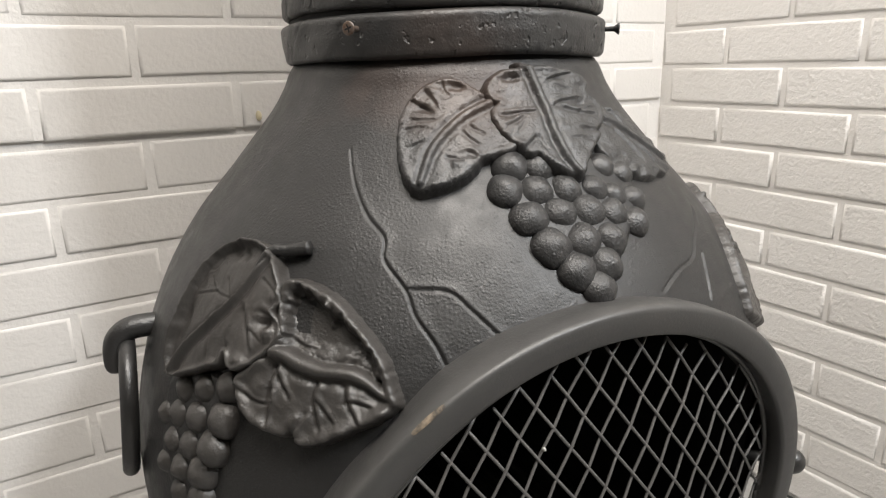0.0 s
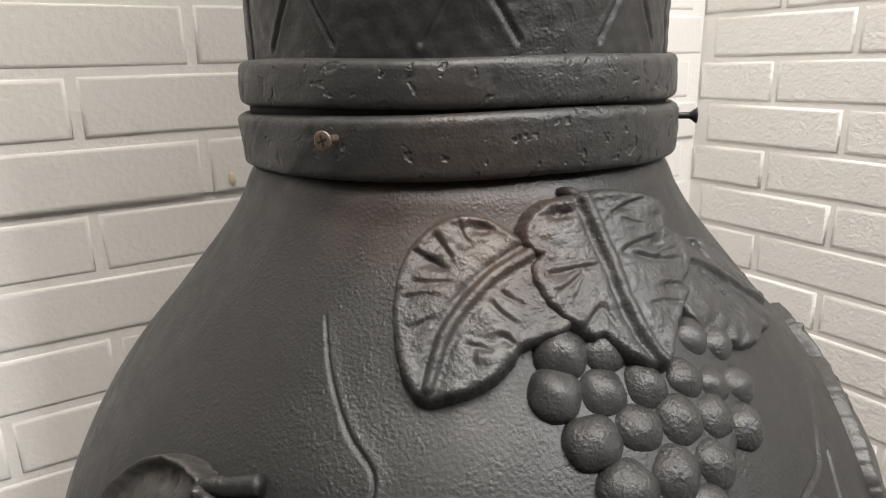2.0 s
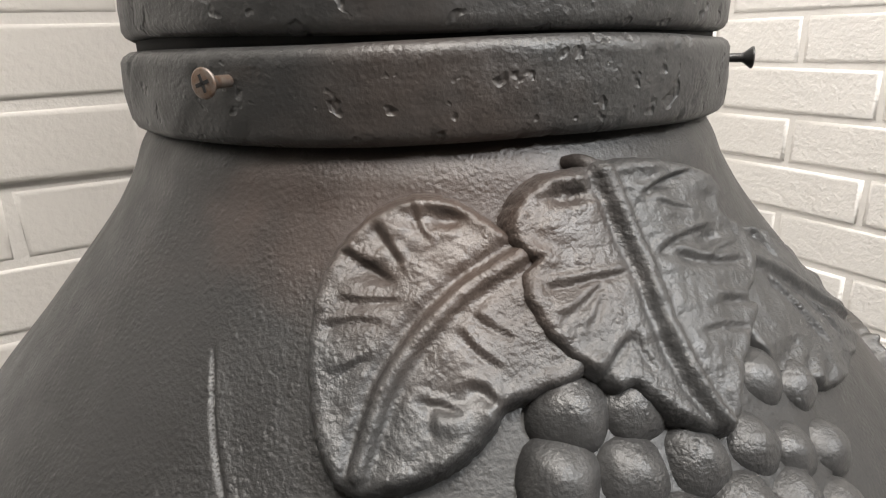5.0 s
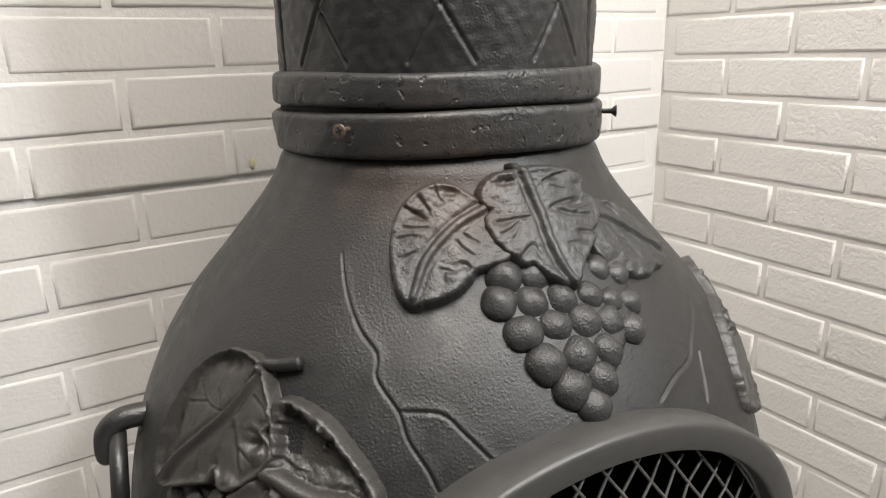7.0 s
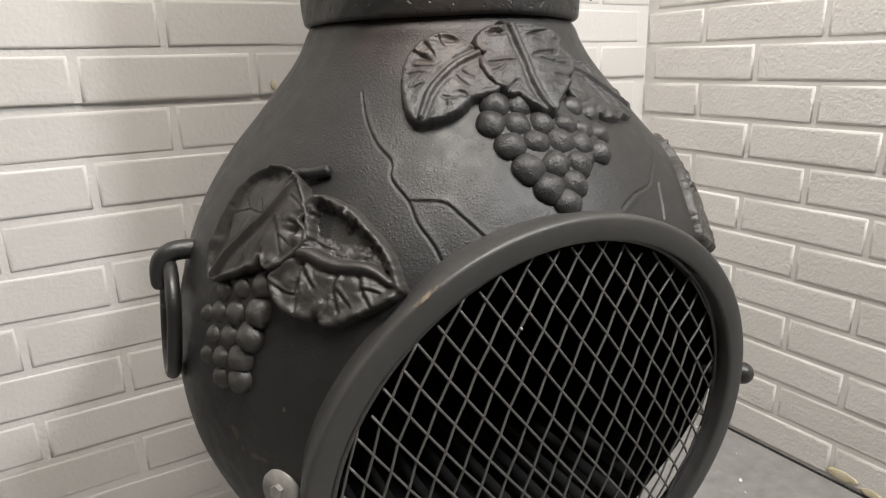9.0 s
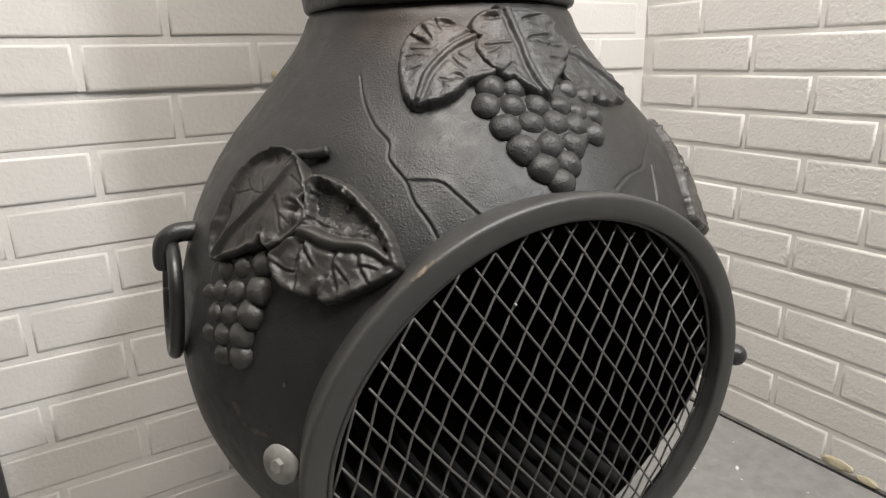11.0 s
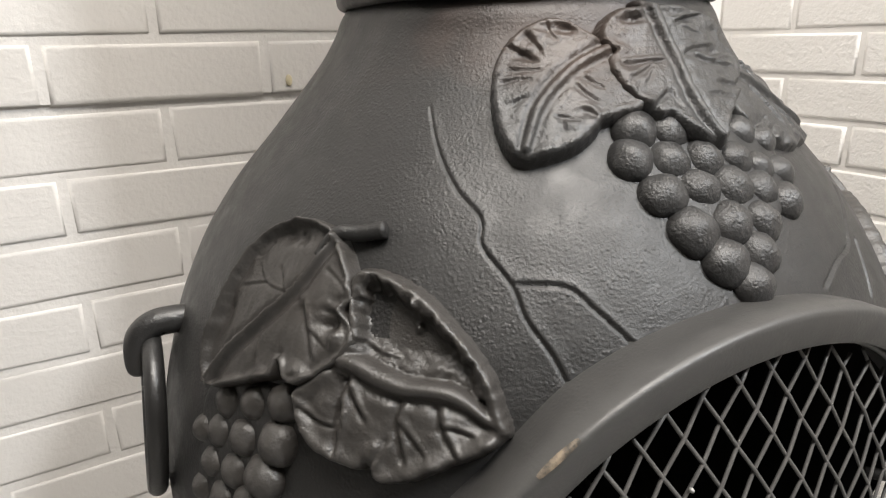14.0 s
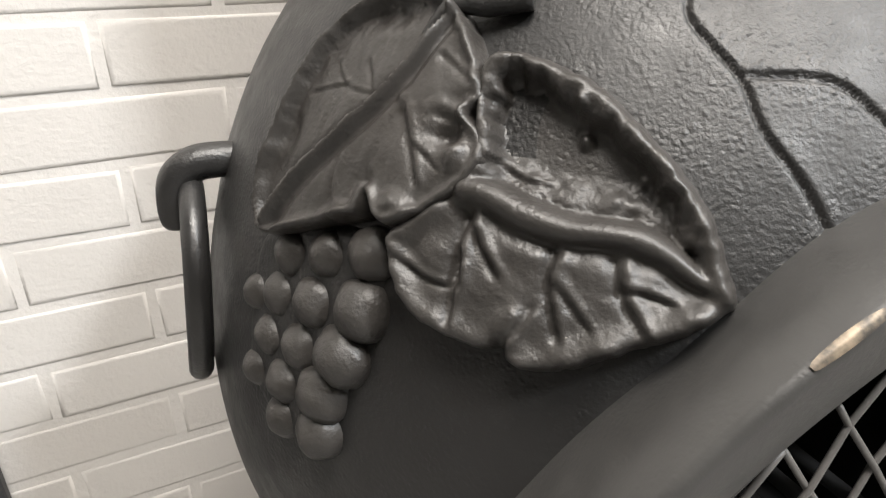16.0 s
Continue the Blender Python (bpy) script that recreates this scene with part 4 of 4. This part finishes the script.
def chip(th0, z0, rx, rz, seed):
    """A flake of paint gone, baring brownish metal."""
    g = np.random.default_rng(seed)
    ph = g.uniform(0, 6, 3)
    bm = bmesh.new()
    ringv = []
    for k in range(18):
        t = 2 * math.pi * k / 18
        w = 1 + 0.25 * math.sin(2 * t + ph[0]) + 0.18 * math.sin(3 * t + ph[1]) + 0.1 * math.sin(5 * t + ph[2])
        ringv.append(bm.verts.new(on_body(np.array(th0 + math.degrees(rx * w * math.cos(t) / 0.3)), np.array(z0 + rz * w * math.sin(t)), np.array(0.0005))))
    mid = bm.verts.new(on_body(np.array(th0), np.array(z0), np.array(0.0008)))
    for k in range(18):
        bm.faces.new((mid, ringv[k], ringv[(k + 1) % 18]))
    iron_part("paint_chip", bm, CHIP, "small brown chip in the black paint")


for args in ((-159.4, 0.4925, 0.0045, 0.0060, 1), (-154.4, 0.4755, 0.0085, 0.0035, 2), (-157.9, 0.4780, 0.0030, 0.0030, 3), (-148.0, 0.5309, 0.0018, 0.0022, 4)):
    chip(*args)

# three feet under the belly
for k in range(3):
    a = radians(-98 + 120 * k)
    o = Vector((math.cos(a), math.sin(a), 0))
    base = Vector((AX, AY, 0))
    leg = [base + o * r + Vector((0, 0, z)) for r, z in spline([(0.13, 0.19), (0.19, 0.15), (0.225, 0.08), (0.25, 0.012)], 5)]
    iron_part("leg", tube_bm(leg, [0.024 - 0.0006 * i for i in range(len(leg))], 12), IRON)

# ---- small things on the floor and by the wall ----
board = part("cabinet_end", box_bm(-1.80, -1.343, -0.022, -0.004, 0.0, 0.55, 0.002), DARK_BOARD, None, smooth=False)
tagged(board, "dark grey board standing against the white brick wall", "board")


def crumb(x, y, s, rz):
    bm = bmesh.new()
    bmesh.ops.create_icosphere(bm, subdivisions=2, radius=1.0)
    for v in bm.verts:
        v.co *= 1 + 0.18 * noise.noise(v.co * 1.7 + Vector((x * 40, y * 40, 0)))
    bmesh.ops.transform(bm, verts=list(bm.verts), matrix=Matrix.Translation((x, y, s * 0.28)) @ Matrix.Rotation(rz, 4, "Z") @ Matrix.Diagonal((s, s * 0.5, s * 0.3, 1)))
    return tagged(part("plaster_crumb", bm, CHALK, None), "white plaster crumb lying on the concrete floor", "debris", "crumbs on the floor")


crumb(-0.148, -0.432, 0.007, 0.6)
for k in range(14):
    crumb(random.uniform(-0.30, -0.03), random.uniform(-0.75, -0.25), random.uniform(0.0012, 0.003), random.uniform(0, 3))

# ---- bricks ----
PITCH, LENGTH, TALL, LONG = 0.075, 0.2497, 0.0655, 0.2400
BRICK_MESHES = {}


def brick_mesh(length, variant, paint):
    key = (round(length, 3), variant, paint.name)
    if key not in BRICK_MESHES:
        g = np.random.default_rng(100 + variant + int(length * 1000))
        bm = bmesh.new()
        # front outline with softly worn corners, then a bevel back to the joint
        n = [(-1, -1), (0, -1), (1, -1), (1, 1), (0, 1), (-1, 1)]
        rows = []
        for inset, depth in ((0.0052, 0.0), (0.0024, 0.0005), (0.0008, 0.0018), (0.0, 0.0045), (0.0, 0.020)):
            ringv = []
            for (sx, sz) in n:
                jx, jz = g.uniform(-0.0012, 0.0012), g.uniform(-0.0012, 0.0012)
                ringv.append(bm.verts.new((sx * (length / 2 - inset) + jx, depth, sz * (TALL / 2 - inset) + jz)))
            rows.append(ringv)
        bm.faces.new(rows[0])
        for a, b2 in zip(rows, rows[1:]):
            for k in range(6):
                bm.faces.new((a[k], b2[k], b2[(k + 1) % 6], a[(k + 1) % 6]))
        bmesh.ops.recalc_face_normals(bm, faces=list(bm.faces))
        me = bpy.data.meshes.new("brick")
        bm.to_mesh(me)
        bm.free()
        for p in me.polygons:
            p.use_smooth = p.area < 0.003
        me.materials.append(paint)
        BRICK_MESHES[key] = me
    return BRICK_MESHES[key]


def courses(wall, along, first, z0, phases, near, ends, turn):
    """along: +1 the wall runs in x; bricks butt in the corner at 0."""
    g = np.random.default_rng(5 if along == "x" else 6)
    verts, faces = [], []
    for k in range(first, first + 36):
        zc = z0 + k * PITCH + TALL / 2
        if zc > ROOM_Z - 0.05:
            break
        joint = phases[k % 2]
        proud = g.uniform(-0.0007, 0.0007) - (0.0040 if zc > 0.762 and along == "x" else 0.0)
        n = math.floor((0 - joint) / LENGTH)
        pos = joint + (n + 1) * LENGTH
        while pos > ends:
            a, b2 = pos - LENGTH + 0.00485, pos - 0.00485
            b2 = min(b2, -0.003)
            pos -= LENGTH
            if b2 - a < 0.02:
                continue
            a = max(a, ends)
            c, length = (a + b2) / 2, b2 - a
            out = proud + g.uniform(-0.0006, 0.0006)
            if c > near and zc < 1.42:
                ob = new("brick", brick_mesh(length if length < LONG - 0.002 else LONG, int(g.integers(0, 8)), BRICK_SMOOTH if along == "x" else BRICK))
                ob.parent = wall
                ob.matrix_basis = (pose(c, out, zc + g.uniform(-0.0008, 0.0008), 0, g.uniform(-0.25, 0.25), 0) if along == "x" else pose(out, c, zc + g.uniform(-0.0008, 0.0008), 0, 0, -90) @ pose(0, 0, 0, 0, g.uniform(-0.25, 0.25), 0))
            else:
                i = len(verts)
                for dx, dy, dz in ((-1, 0, -1), (1, 0, -1), (1, 0, 1), (-1, 0, 1), (-1, 1, -1), (1, 1, -1), (1, 1, 1), (-1, 1, 1)):
                    w = 0.003 if dy == 0 else 0.0
                    p = (c + dx * (length / 2 - w), out + dy * 0.008, zc + dz * (TALL / 2 - w))
                    verts.append(p if along == "x" else (p[1], p[0], p[2]))
                for q in ((0, 1, 2, 3), (0, 4, 5, 1), (1, 5, 6, 2), (2, 6, 7, 3), (3, 7, 4, 0)):
                    faces.append(tuple(i + j for j in q))
    me = bpy.data.meshes.new("far_bricks")
    me.from_pydata(verts, [], faces)
    ob = mesh_part("far_bricks", me, BRICK_FAR, wall, "white-painted bricks high up and far along", False)
    tagged(ob, kind="stuff")


courses(wall_north, "x", -7, 0.5374, (-1.0251, -1.1475), -1.80, ROOM_X, 0)
courses(wall_east, "y", -10, 0.7565, (-0.2726, -0.3996), -1.30, ROOM_Y, 0)

# small yellowish drip on the painted brick
drip = bmesh.new()
bmesh.ops.create_uvsphere(drip, u_segments=14, v_segments=8, radius=1.0)
bmesh.ops.transform(drip, verts=list(drip.verts), matrix=Matrix.Translation((-0.870, -0.0068, 0.778)) @ Matrix.Diagonal((0.0045, 0.0016, 0.0075, 1)))
part("paint_drip", drip, GLUE, wall_north, "small yellowish drip on the paint")

# dark open joint at the foot of the east wall, with yellowish smears of glue
tagged(part("floor_joint", box_bm(-0.0040, 0.0030, -1.6, 0.0, -0.002, 0.0012), SOOT, None, smooth=False), "dark open joint between floor and wall", "trim", kind="structure")
for y, z, ry, rz2 in ((-0.545, 0.020, 0.030, 0.010), (-0.60, 0.012, 0.020, 0.008), (-0.745, 0.018, 0.024, 0.014), (-0.715, 0.010, 0.030, 0.007), (-0.90, 0.012, 0.035, 0.008)):
    smear = bmesh.new()
    bmesh.ops.create_uvsphere(smear, u_segments=24, v_segments=12, radius=1.0)
    for v in smear.verts:
        v.co *= 1 + 0.35 * noise.noise(v.co * 2.3 + Vector((y * 30, z * 50, 0)))
    bmesh.ops.transform(smear, verts=list(smear.verts), matrix=Matrix.Translation((-0.0005, y, z)) @ Matrix.Diagonal((0.0016, ry, rz2, 1)))
    part("glue_smear", smear, GLUE, wall_east, "yellowish smear of old glue on the paint")
